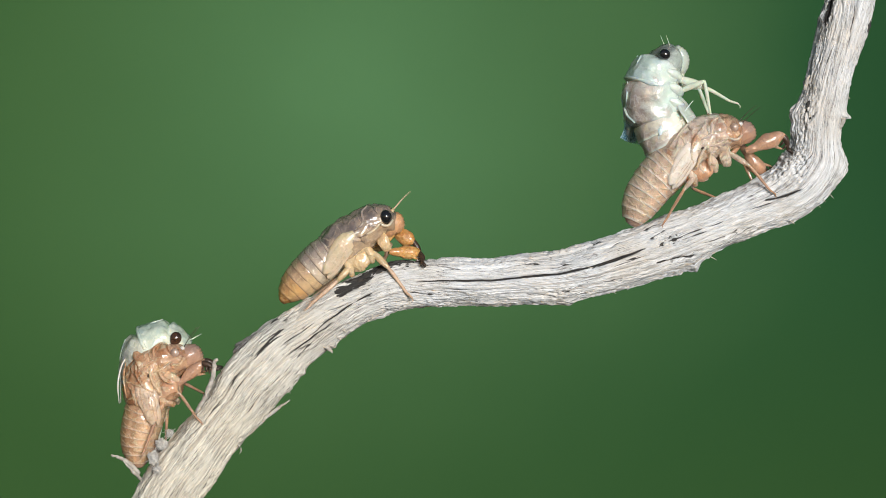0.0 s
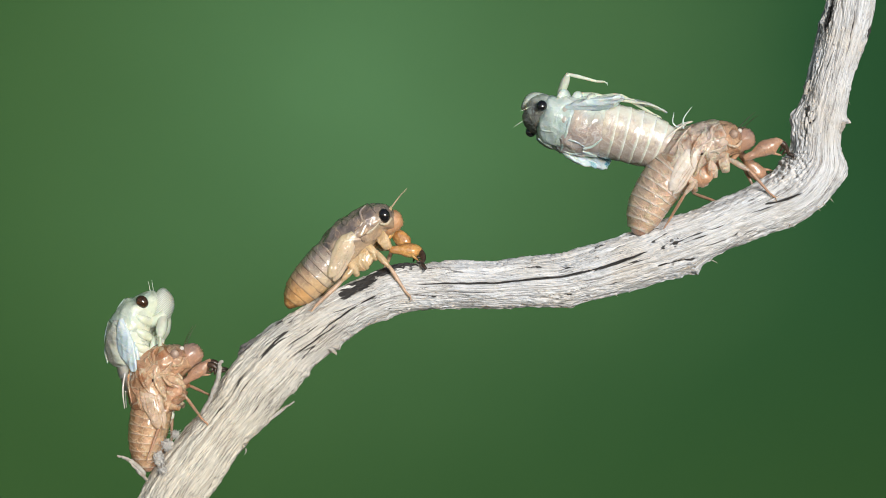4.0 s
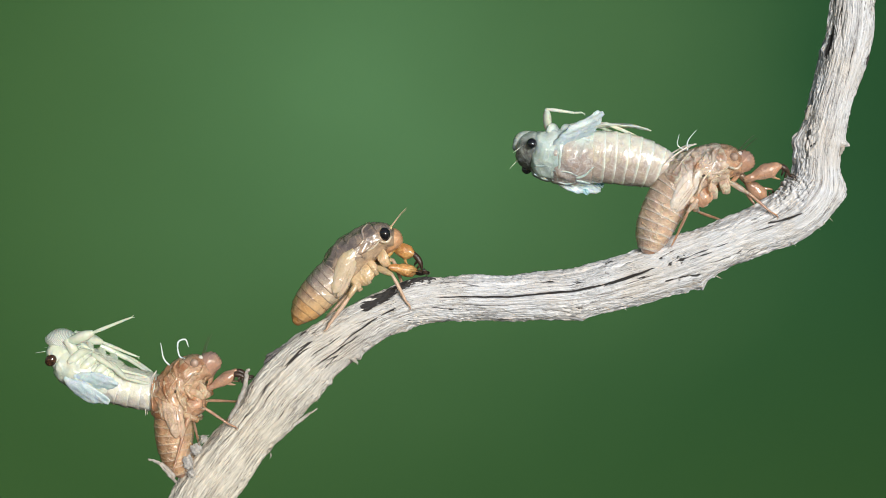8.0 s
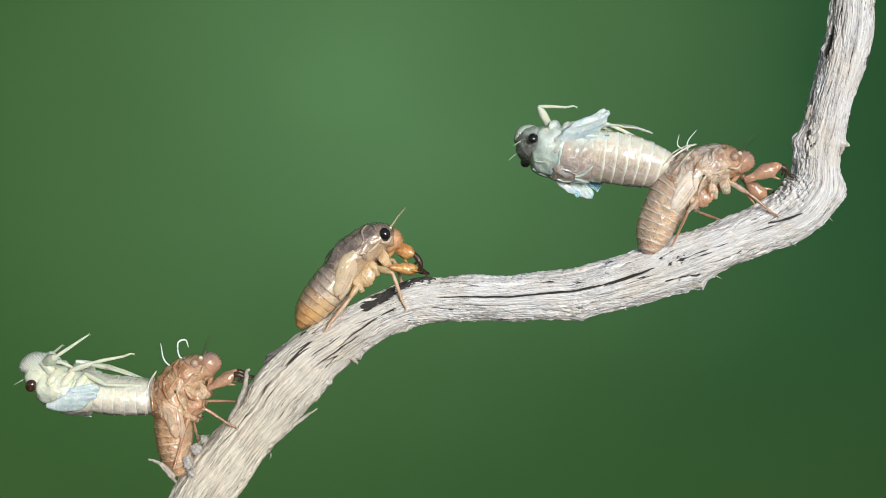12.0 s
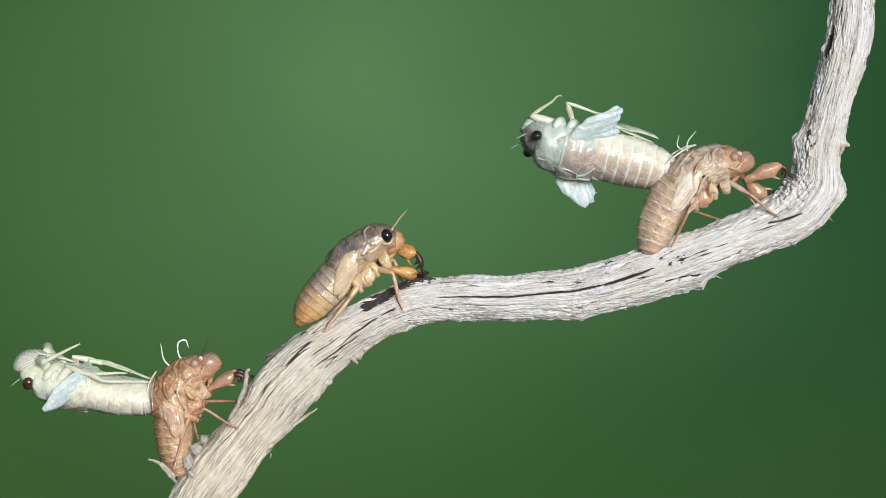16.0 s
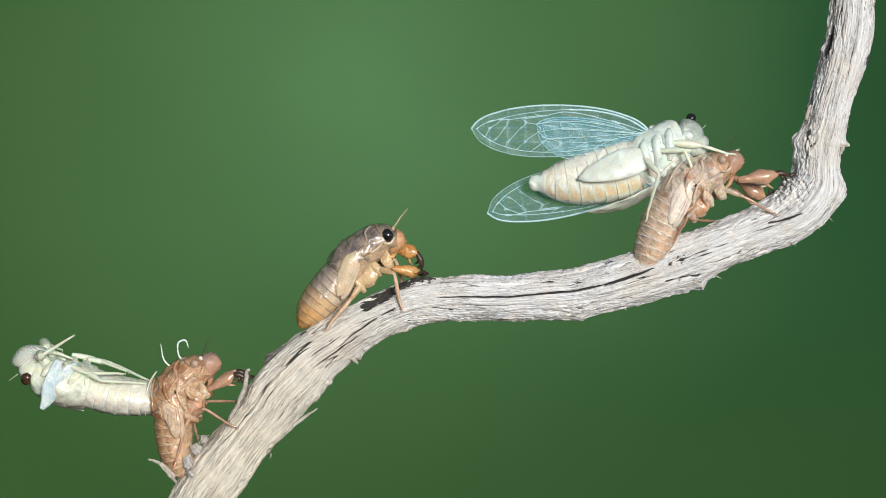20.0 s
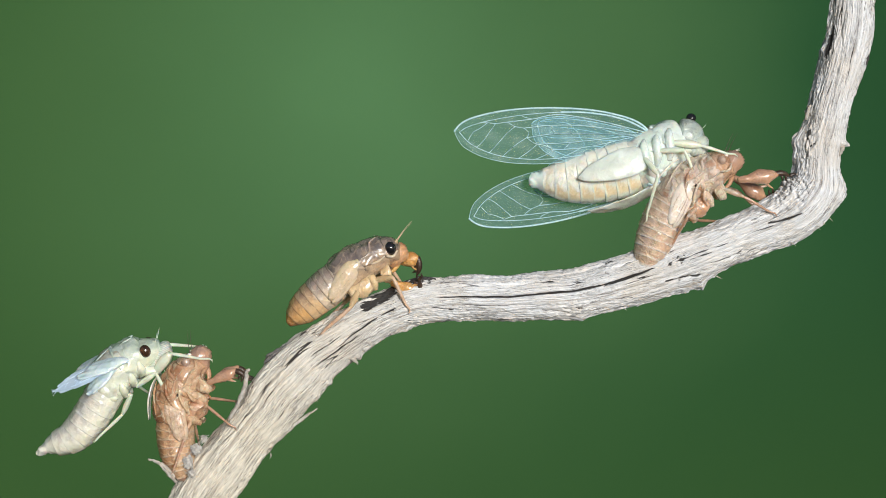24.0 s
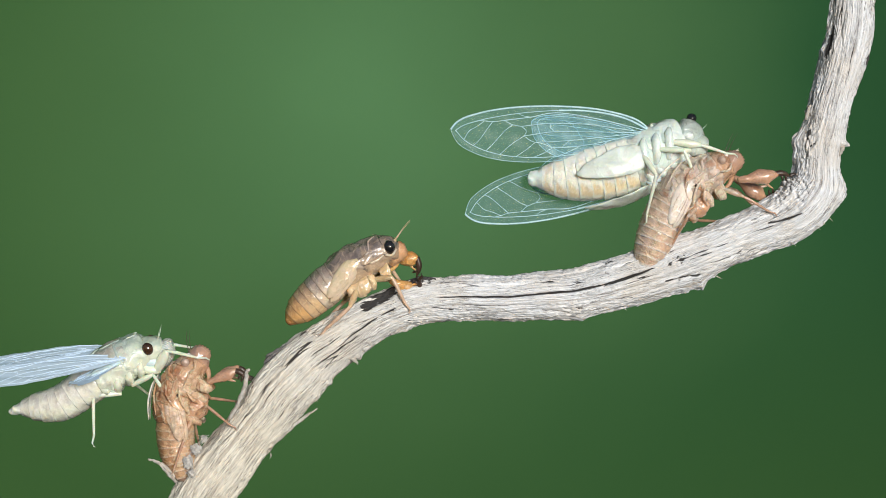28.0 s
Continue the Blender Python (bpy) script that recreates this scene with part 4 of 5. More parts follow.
# cross veins meet in a zigzag of nodes and run out to a line inside the hem
FORE_VEINS = [(RIM, 2.6), (HEM, 0.9), ([(0, -0.5), (0.12, -0.8), (0.3, -0.86), (0.46, -0.82)], 2.6), ([(0.46, -0.82), (0.62, -0.74), (0.75, -0.66), (0.86, -0.55), (0.94, -0.35), (0.975, 0.1)], 1.2),
              ([(0.3, 0.82), (0.5, 0.84), (0.7, 0.82), (0.84, 0.74), (0.93, 0.55), (0.975, 0.1)], 1.2), ([(0, -0.25), (0.2, -0.5), (0.46, -0.72), (0.6, -0.55), (0.73, -0.45)], 1.5), ([(0.73, -0.45), (0.79, -0.42), (0.83, -0.5), (0.87, -0.56)], 1.0),
              ([(0.04, -0.1), (0.3, -0.3), (0.5, -0.3), (0.645, -0.18)], 1.2), ([(0.645, -0.18), (0.69, -0.25), (0.73, -0.45)], 1.0), ([(0.04, 0), (0.3, 0), (0.48, 0.02), (0.63, 0.16)], 1.2), ([(0.63, 0.16), (0.62, 0.0), (0.645, -0.18)], 1.0),
              ([(0.04, 0.1), (0.25, 0.25), (0.4, 0.32), (0.575, 0.36)], 1.2), ([(0.575, 0.36), (0.6, 0.3), (0.63, 0.16)], 1.0), ([(0.04, 0.2), (0.2, 0.45), (0.35, 0.55), (0.49, 0.55)], 1.1), ([(0.49, 0.55), (0.53, 0.42), (0.575, 0.36)], 1.0),
              ([(0.83, -0.5), (0.87, -0.2), (0.905, 0.05), (0.93, 0.5)], 1.0), ([(0.79, -0.42), (0.82, 0.0), (0.86, 0.45), (0.885, 0.66)], 1.0), ([(0.69, -0.25), (0.74, 0.1), (0.79, 0.5), (0.82, 0.76)], 1.0), ([(0.63, 0.16), (0.69, 0.42), (0.75, 0.79)], 1.0),
              ([(0.575, 0.36), (0.62, 0.6), (0.67, 0.82)], 1.0), ([(0.49, 0.55), (0.53, 0.7), (0.585, 0.84)], 1.0), ([(0.35, 0.55), (0.4, 0.7), (0.46, 0.84)], 0.9), ([(0.2, 0.45), (0.25, 0.65), (0.3, 0.82), (0.32, 0.97)], 0.9), ([(0.48, 0.02), (0.5, -0.15), (0.5, -0.3)], 0.9),
              ([(0.6, -0.55), (0.64, -0.62), (0.66, -0.72)], 0.9), ([(0.4, 0.32), (0.42, 0.42), (0.44, 0.55)], 0.9)]
HIND_VEINS = [(RIM, 1.6), (HEM, 0.9), ([(0.2, -0.84), (0.5, -0.82), (0.8, -0.8), (0.92, -0.55), (0.94, 0.1), (0.88, 0.6), (0.7, 0.8), (0.4, 0.82)], 1.2), ([(0.03, -0.1), (0.4, -0.45), (0.7, -0.5), (0.92, -0.5)], 1.0),
              ([(0.03, 0), (0.35, -0.1), (0.62, -0.12), (0.93, 0.0)], 1.0), ([(0.03, 0.1), (0.3, 0.2), (0.55, 0.2), (0.9, 0.45)], 1.0), ([(0.03, 0.2), (0.3, 0.42), (0.5, 0.48), (0.78, 0.74)], 1.0), ([(0.05, 0.3), (0.3, 0.62), (0.5, 0.81)], 0.9),
              ([(0.55, 0.2), (0.58, 0.04), (0.62, -0.12)], 0.9), ([(0.5, 0.48), (0.51, 0.34), (0.55, 0.2)], 0.9), ([(0.62, -0.12), (0.63, -0.3), (0.7, -0.5)], 0.9)]


class Wing:
    """A wing of rigid strips that slide out of a crumpled bud. states: (t, span angle, pitch, reach 0..1, curl, inset, rise)."""

    def __init__(self, body, root, at, hinge, length, lead, trail, count, veins, sign, states, pad, name, film, depth=0.0):
        self.body, self.at, self.hinge, self.L, self.n, self.sign, self.states = body, at, Vector(hinge), length, count, sign, states
        self.depth, self.pleat = depth, (3 if film is MEMBRANE_B else 9)
        body.times |= {s[0] for s in states}
        rng = random.Random(count + int(length))

        def edge(u, w):
            u = min(max(u, 0.0), 1.0)
            q = 2 * u ** (1.45 if w > 0 else 0.95) - 1
            return w * (trail if w > 0 else lead) * max(0.0, 1 - abs(q) ** 2.1) ** 0.56
        lines = [(curve_points(p, 70), r) for p, r in (veins[2:] if film is MEMBRANE_B else veins)]
        step, rows = 1.0 / count, 4
        self.rows = rows

        def lift(u, w):
            return 0.7 * math.sin(w * 9 + u * 14) + 0.4 * math.sin(u * 46 + w * 3)
        for i in range(count):
            for j in range(rows):
                lo, hi = i * step, min(1.0, (i + 1) * step + 0.001)
                wlo, whi = -1 + 2 * j / rows, min(1.0, -1 + 2 * (j + 1) / rows + 0.002)
                mid, wmid = (i + 0.5) * step, -1 + 2 * (j + 0.5) / rows
                mv = edge(mid, wmid)
                bm = B()
                grid = []
                for a in range(5):
                    u = lo + (hi - lo) * a / 4
                    grid.append([bm.verts.new(((u - mid) * length * U, (edge(u, w) - mv) * U, lift(u, w) * U)) for w in (wlo + (whi - wlo) * b / 5 for b in range(6))])
                for a in range(4):
                    for b in range(5):
                        bm.faces.new((grid[a][b], grid[a + 1][b], grid[a + 1][b + 1], grid[a][b + 1]))
                bmesh.ops.remove_doubles(bm, verts=bm.verts, dist=0.02 * U)
                cell = part(name, bm, film, root)
                bm = B()
                for line, r in lines:
                    run = []
                    for q in list(line) + [None]:
                        if q is not None and lo - 0.004 <= q[0] <= hi + 0.004 and wlo - 0.03 <= q[1] <= whi + 0.03:
                            run.append(((q[0] - mid) * length, edge(*q) - mv, lift(*q)))
                        else:
                            if len(run) > 1:
                                tube(bm, run[::3] + run[-1:], [r * (0.42 if film is MEMBRANE_B else 0.68 if r > 2 else 0.58)] * len(run[::3] + run[-1:]), 6, 1)
                            run = []
                if len(bm.verts):
                    part("vein", bm, VEIN_B if film is MEMBRANE_B else VEIN, cell)
                else:
                    bm.free()
                body.keyed.append((cell, lambda t, i=i, j=j, mv=mv: self.place(t, i, j, mv)))
        if pad:
            pl, pw, pt = pad
            bm = loft(B(), [(-10, 0, 4, 3, 3), (pl * 0.1, 0, pw * 0.6, pt * 0.8, pt * 0.8), (pl * 0.38, 1, pw * 0.95, pt * 0.75, pt * 0.75), (pl * 0.68, 2, pw * 0.85, pt * 0.65, pt * 0.65), (pl * 0.9, 2, pw * 0.55, pt * 0.5, pt * 0.5), (pl * 1.04, 3, 4, 2, 2)], 40, 7, 0.1, length, crumple=0.8 if film is MEMBRANE_B else 1.4)
            for v in bm.verts:
                q = v.co.x / U
                v.co.y += sign * (0.0022 * q * q - 2) * U
                v.co.z += (0.5 if film is MEMBRANE_B else 1.3) * math.sin(v.co.y / U * 0.55 + q * 0.05) * U * min(1, max(0, q / 30))
            bud = part("wing_base", bm, PAD, root, "soft pale blue wing base")
            body.keyed.append((bud, self.base_place))

    def base_place(self, t):
        m, ext = self.basis(t, 0)
        f = min(1.0, max(0.0, (ext - 0.38) / 0.25))
        inward = Matrix.Translation(Vector((0, math.copysign(38 * f, -self.hinge.y) * U, -16 * f * U)))
        out = min(1.0, max(0.0, (ext - 0.07) / 0.1)) * min(1.0, max(0.0, (0.40 - ext) / 0.06)) * (10 if self.pleat > 5 else 0)
        out -= min(1.0, max(0.0, (0.035 - ext) / 0.02)) * (22 if self.pleat > 5 else 0)
        return inward @ m @ Matrix.Translation(Vector(((out - 56 * f) * U, 0, 0))) @ Matrix.Rotation(radians(75 * f), 4, "X")

    def basis(self, t, u):
        phi, pitch, ext, curl = (pick(self.states, t, lambda s, j=j: s[j]) for j in (1, 2, 3, 4))
        inset = pick(self.states, t, lambda s: s[5] if len(s) > 5 else 0.0)
        rise = pick(self.states, t, lambda s: s[6] if len(s) > 6 else 0.0)
        root = self.body.at(t, self.at) @ ((self.hinge + Vector((0, 0, rise))) * U) + Vector((0, (self.depth + inset) * U, 0))
        steps = 12
        pos = root.copy()
        for k in range(steps):
            a = radians(phi + curl * u * (k + 0.5) / steps)
            pos += Vector((math.cos(a), 0, math.sin(a))) * (ext * self.L * u / steps * U)
        a = radians(phi + curl * u)
        span = Vector((math.cos(a), 0, math.sin(a)))
        chord = Vector((-math.sin(a), 0, math.cos(a))) * self.sign
        chord = Matrix.Rotation(radians(pitch), 3, span) @ chord
        rot = Matrix((span, chord, span.cross(chord))).transposed().to_4x4()
        return Matrix.Translation(pos) @ rot, ext

    def place(self, t, i, j, mv):
        u = (i + 0.5) / self.n
        m, ext = self.basis(t, u)
        wide = min(1.0, 0.15 + 0.85 * max(ext, 0.0) ** 1.3)
        hold = 0.38 if self.pleat > 5 else 0.20
        bud = min(1.0, max(0.0, (hold - ext) / 0.08))
        bud = bud * bud * (3 - 2 * bud)
        pleat = (1 - ext) * self.pleat * (1 if (i + j) % 2 else -1) * (1 - bud)
        away = Vector((0, mv * wide, ((i + j) % 2 - 0.5) * 2 * (1 - ext)))
        tuck = Vector((34 + 6 * u + (24 if ext > 0.1 and self.pleat > 5 else 0), (j - 1.5) * 1.2, (i / self.n - 0.5) * 3)) - Vector((ext * self.L * u, 0, 0))
        return m @ Matrix.Translation(away.lerp(tuck, bud) * U) @ Matrix.Rotation(radians(pleat), 4, "X")


def adult(root, states, k, skin_m, seg_m, eye_m, legs, opercula, depth=0.0, tall=1.0, head_m=None, face_m=None, back_m=None, fore_hip=(4, -34), reach=48):
    """A soft pale cicada that has just come out; its tail is pushed together while the shell holds it."""
    body = Body(root, states, k, depth)
    body.slide = 0.12
    head = part("head", loft(B(), [(20, 0, 16, 10, 16), (12, 0, 32, 17, 26), (0, 0, 40, 22, 32), (-14, 0, 42, 26, 34), (-24, 0, 38, 28, 32), (-28, 0, 20, 20, 20)], 64, 8, 0.05, 2.0, crumple=0.9, tall=tall), head_m or skin_m, root)
    body.add(head, 28)
    bm = loft(B(), [(32, -12, 2, 2, 2), (30, -13, 13, 11, 13), (22, -16, 21, 17, 22), (8, -22, 22, 16, 24), (-6, -30, 16, 13, 18), (-14, -36, 5, 5, 8)], 44, 10, 0.0, tall=tall)
    big = 0.84 if opercula else 1.2
    bm.transform(Matrix.Translation((8 * U, 0, -14 * U)) @ Matrix.Scale(big, 4) @ Matrix.Translation((-8 * U, 0, 14 * U)))
    for v in bm.verts:
        f = math.sin((v.co.z / U) * 0.95 + (v.co.x / U) * 0.5) * min(1, abs(v.co.y / U) / 5)
        v.co += Vector((v.co.x, v.co.y, v.co.z + 12 * U)) * 0.014 * f
    part("face_bulb", bm, face_m or WHITE_SKIN, head, "ribbed face bulb")
    bm = B()
    tube(bm, [(-4, 0, -36), (-26, 0, -46), (-62, 0, -48)], [6, 4, 1.8], 8, 4)
    part("beak", bm, PALE_LEG, head)
    for sy in (-1, 1):
        bm = B()
        ball(bm, (-4, sy * (37 if opercula and sy > 0 else 41), 11 if opercula else 4), (9, 7.5, 9.5) if opercula else (10, 8.5, 11.5), 22)
        part("eye", bm, eye_m, head, "bulging glossy dark eye")
        antenna(head, (16, sy * 20, 10), (26, sy * 24, 26), PALE_LEG)
    pron = part("pronotum", loft(B(), [(26, 0, 32, 26, 28), (20, 1, 46, 36, 36), (2, 2, 51, 42, 40), (-14, 2, 54, 45, 42), (-24, 2, 55, 45, 41), (-28, 1, 48, 40, 36)], 72, 8, 0.06, 5.0, crumple=1.0, tall=tall), skin_m, root)
    body.add(pron, 62)
    bm = B()
    tube(bm, [(-22, 54 * math.cos(math.pi * i / 12), (2 + 45 * math.sin(math.pi * i / 12)) * tall) for i in range(13)], [3.2] * 13, 8, 3)
    part("collar", bm, skin_m, pron, "pale raised collar")
    for sy in (-1, 1):
        bm = B()
        tube(bm, [(20, sy * 12, 37), (2, sy * 20, 40), (-14, sy * 34, 34)], [1.4, 2.2, 1.2], 6, 4)
        tube(bm, [(18, sy * 32, 24), (0, sy * 42, 22), (-14, sy * 50, 14)], [1.4, 2.2, 1.2], 6, 4)
        bm.transform(Matrix.Diagonal((1, 1, tall, 1)))
        part("pronotum_ridge", bm, skin_m, pron)
    meso = part("mesothorax", loft(B(), [(40, 0, 44, 38, 38), (28, 3, 53, 46, 44), (4, 4, 55, 49, 46), (-20, 3, 53, 47, 46), (-36, 1, 50, 44, 44), (-44, 0, 40, 36, 36)], 72, 8, 0.06, 9.0, crumple=1.0, tall=tall), back_m or skin_m, root)
    body.add(meso, 105)
    bm = B()
    for sy in (-1, 1):
        tube(bm, [(-10, sy * 3, 52), (-24, sy * 10, 50), (-38, sy * 26, 42)], [2.2, 2.2, 1.2], 8, 4)
        tube(bm, [(32, sy * 14, 46), (6, sy * 18, 50.5), (-12, sy * 8, 51)], [1.0, 1.6, 1.0], 6, 4)
    bm.transform(Matrix.Diagonal((1, 1, tall, 1)))
    part("back_cross", bm, skin_m, meso, "pale raised cross on the back")
    for sy in (-1, 1):
        for x0, w in ((30, 8), (13, 7), (-3, 8), (-20, 7), (-34, 6)):
            bm = loft(B(), [(x0 + w, -10, 5, 16, 14), (x0 + w * 0.6, -11, 12, 26, 22), (x0 - w * 0.6, -11, 12, 26, 22), (x0 - w, -10, 5, 16, 14)], 26, 7, 0.1, x0, crumple=2.2, tall=tall)
            for v in bm.verts:
                v.co.y += sy * 34 * U
            part("side_plate", bm, skin_m, meso)
        if opercula:
            bm = loft(B(), [(-8, -42, 12, 4, 4), (-34, -48, 24, 5, 5), (-62, -53, 26, 4.5, 4.5), (-94, -54, 21, 3.5, 3.5), (-124, -51, 12, 2.5, 2.5), (-144, -48, 2, 1, 1)], 26, 6, 0.04, crumple=0.5)
            bm.transform(Matrix.Rotation(radians(sy * (34 if sy < 0 else 46)), 4, "X"))
            for v in bm.verts:
                v.co += Vector((44 * U, sy * 3 * U, (-2 if sy < 0 else -9) * U))
            body.add(part("operculum", bm, SOUND_COVER, root, "smooth milky sound cover on the belly"), 147)
    for sy in (-1, 1):
        for x0, x1 in ((34, 26), (10, 2), (-14, -22)):
            bm = B()
            tube(bm, [(x0 + 10, sy * 46, -14), (x0 + 4, sy * 42, -26), (x0, sy * 32, -35), ((x0 + x1) / 2, sy * 20, -39), (x1 - 4, sy * 4, -38)], [4, 7.5, 8, 7.5, 5], 16, 6)
            for v in bm.verts:
                v.co += v.normal * noise.noise(v.co / U * 0.1) * 2.5 * U
            bm.transform(Matrix.Diagonal((1, 1, tall, 1)))
            part("coxa", bm, skin_m, meso)
    if fore_hip != (4, -34):
        for sy in (-1, 1):
            bm = B()
            tube(bm, [(-2, sy * 22, -20), (10, sy * 25, -34), (fore_hip[0] + 4, sy * 24, fore_hip[1])], [9, 9, 7], 14, 5)
            part("coxa", bm, PALE_LEG, pron)
    abdomen(body, root, seg_m, 142, 304, [53, 55, 55, 54, 52, 48, 43, 35, 23], [45, 46, 47, 47, 45, 42, 37, 30, 20], [44, 45, 46, 46, 45, 42, 37, 30, 20], WHITE_SKIN if opercula else seg_m, 26 if opercula else 34, tall, 0.8, slim=0.94 if opercula else 0.9)
    for which, sy, feet in legs:
        s, hip, l1, l2, r1, bend = {"fore": (66, (fore_hip[0], sy * 24, fore_hip[1]), 46, reach, 7.5 if opercula else 9.5, (0.95, sy * 0.2, -0.1)), "mid": (98, (4, sy * 28, -40), 44, 54, 5.2, (0.9, sy * 0.4, -0.15)),
                                    "hind": (124, (0, sy * 28, -40), 46, 72, 5.2, (0.6, sy * 0.6, -0.3))}[which]
        f, ti = leg_parts(root, l1, l2, r1, 3.3, 16, PALE_LEG, PALE_LEG, PALE_LEG)
        Leg(body, s, hip, l1, l2, feet, bend, f, ti, 105)
    return body, head, meso


# ---- the nymph in the middle ----
def e6(*p):
    return [g0(*q) for q in p]


root = thing("cicada_nymph", g(640, 560), "amber brown cicada nymph clinging to the branch", "cicada nymph")
MID_FORE = [(0, "w", *g0(748, 466), -34), (3.5, "w", *g0(748, 466), -34), (5.5, "w", 753, 482, -34), (20.3, "w", 752, 484, -34), (20.8, "w", 747, 490, -34), (21.5, "w", 743, 494, -34), (28, "w", 743, 494, -34)]
mid_nymph, _, _ = nymph(root, [(t, [(x + a, y + c) for (x, y), (a, c) in zip(pts, ((0, 1), (1, 1), (2, 5), (1, 0), (-3, -3), (-2, -2)))], r) for t, pts, r in [
    (0, e6((722, 387), (672, 388), (625, 415), (580, 452), (540, 495), (503, 530)), 4),
    (1.5, e6((722, 384), (672, 386), (626, 414), (580, 452), (541, 496), (503, 531)), 4),
    (3.5, e6((720, 377), (670, 381), (625, 411), (582, 452), (543, 498), (506, 534)), 4),
    (5.5, [(718, 410), (672, 414), (628, 442), (592, 490), (558, 538), (524, 580)], 4),
    (8, [(718, 415), (672, 418), (628, 445), (590, 490), (555, 535), (520, 577)], 4),
    (11, [(718, 415), (672, 418), (628, 448), (592, 495), (560, 543), (528, 585)], 4),
    (12.5, [(718, 416), (673, 419), (629, 448), (593, 494), (560, 541), (527, 583)], 4),
    (17, [(722, 418), (677, 421), (631, 448), (593, 492), (558, 538), (524, 579)], 4),
    (20, [(723, 417), (679, 420), (634, 448), (598, 493), (564, 539), (532, 581)], 4),
    (20.3, [(723, 417), (679, 420), (634, 448), (598, 493), (564, 539), (531, 580)], 4),
    (20.8, [(725, 427), (681, 430), (635, 455), (596, 493), (557, 534), (519, 567)], 4),
    (21.5, [(727, 434), (684, 438), (637, 459), (596, 494), (557, 535), (519, 569)], 4),
    (23.5, [(728, 438), (685, 442), (638, 462), (596, 495), (556, 535), (518, 568)], 4),
    (25, [(728, 438), (685, 442), (638, 462), (595, 495), (555, 535), (517, 568)], 4),
    (28, [(726, 436), (683, 440), (636, 461), (592, 494), (552, 535), (513, 569)], 4)]], 0.97,
    NYMPH_SKIN, NYMPH_SEG, NYMPH_PALE, AMBER, TAN_LEG, EYE,
    [("fore", -1, MID_FORE), ("fore", 1, [(f[0], "w", f[2] - 4, f[3] - 4, 14) for f in MID_FORE]),
     ("mid", -1, [(0, "w", *g0(722, 520), -42), (3.5, "w", *g0(722, 520), -42), (5.5, "w", 722, 531, -42), (15, "w", 708, 533, -42), (20.3, "w", 708, 535, -42), (21.5, "w", 718, 537, -42), (28, "w", 718, 537, -42)]),
     ("mid", 1, [(0, "w", 712, 505, 26), (28, "w", 712, 505, 26)]),
     ("hind", -1, [(0, "w", *g0(545, 545), -44), (3.5, "w", *g0(545, 545), -44), (5.5, "w", 580, 580, -44), (28, "w", 580, 580, -44)]),
     ("hind", 1, [(0, "w", 556, 590, 20), (28, "w", 556, 590, 20)])], 14, tall=0.84, rumple=1.1)


# ---- the upper shell and its cicada ----
def shell_legs(fore, fore2, mid, mid2, hind, hind2):
    return [(w, sy, [(0, "w", *p), (28, "w", *p)]) for w, sy, p in (("fore", -1, fore), ("fore", 1, fore2), ("mid", -1, mid), ("mid", 1, mid2), ("hind", -1, hind), ("hind", 1, hind2))]


def threads(host, lines, r=1.0):
    made = []
    for pts in lines:
        bm = B()
        tube(bm, pts, [3.0 * r] + [1.8 * r] * (len(pts) - 2) + [0.7 * r], 7, 6)
        made.append(part("breathing_tube_lining", bm, THREAD, host, "white thread drawn from a breathing pore"))
    return made


root = thing("cicada_shell", g(1200, 440), "glossy tan empty cicada shell split along the back", "cicada shell", "cicada shells on the branch")
UP_A = e6((1332, 247), (1295, 234), (1245, 250), (1190, 288), (1143, 340), (1113, 400))
shell_up, _, meso = nymph(root, [
    (0, UP_A, 8), (3.5, e6((1332, 248), (1295, 238), (1245, 252), (1192, 290), (1149, 344), (1121, 404)), 8),
    (5.5, [(1332, 290), (1292, 285), (1245, 300), (1195, 334), (1162, 388), (1142, 447)], 8),
    (17.0, [(1332, 290), (1292, 286), (1245, 302), (1196, 336), (1164, 390), (1144, 449)], 8),
    (17.5, [(1312, 280), (1280, 290), (1245, 311), (1203, 343), (1170, 392), (1147, 449)], 4),
    (28, [(1312, 280), (1280, 290), (1245, 311), (1203, 343), (1170, 392), (1147, 449)], 4)], 1.05,
    SHELL, SHELL_SEG, SHELL, SHELL_DARK, SHELL_DARK, SHELL_EYE,
    shell_legs((1394, 312, -34), (1378, 338, 10), (1360, 378, -44), (1345, 372, 20), (1190, 424, -46), (1284, 392, 10)), 10, True, depth=-20, tall=0.94, rumple=1.9)
threads(meso, [[(20, -6, 44), (30, -8, 58), (52, -10, 66)], [(18, 4, 44), (12, 4, 60), (24, 4, 74)]], 0.6)

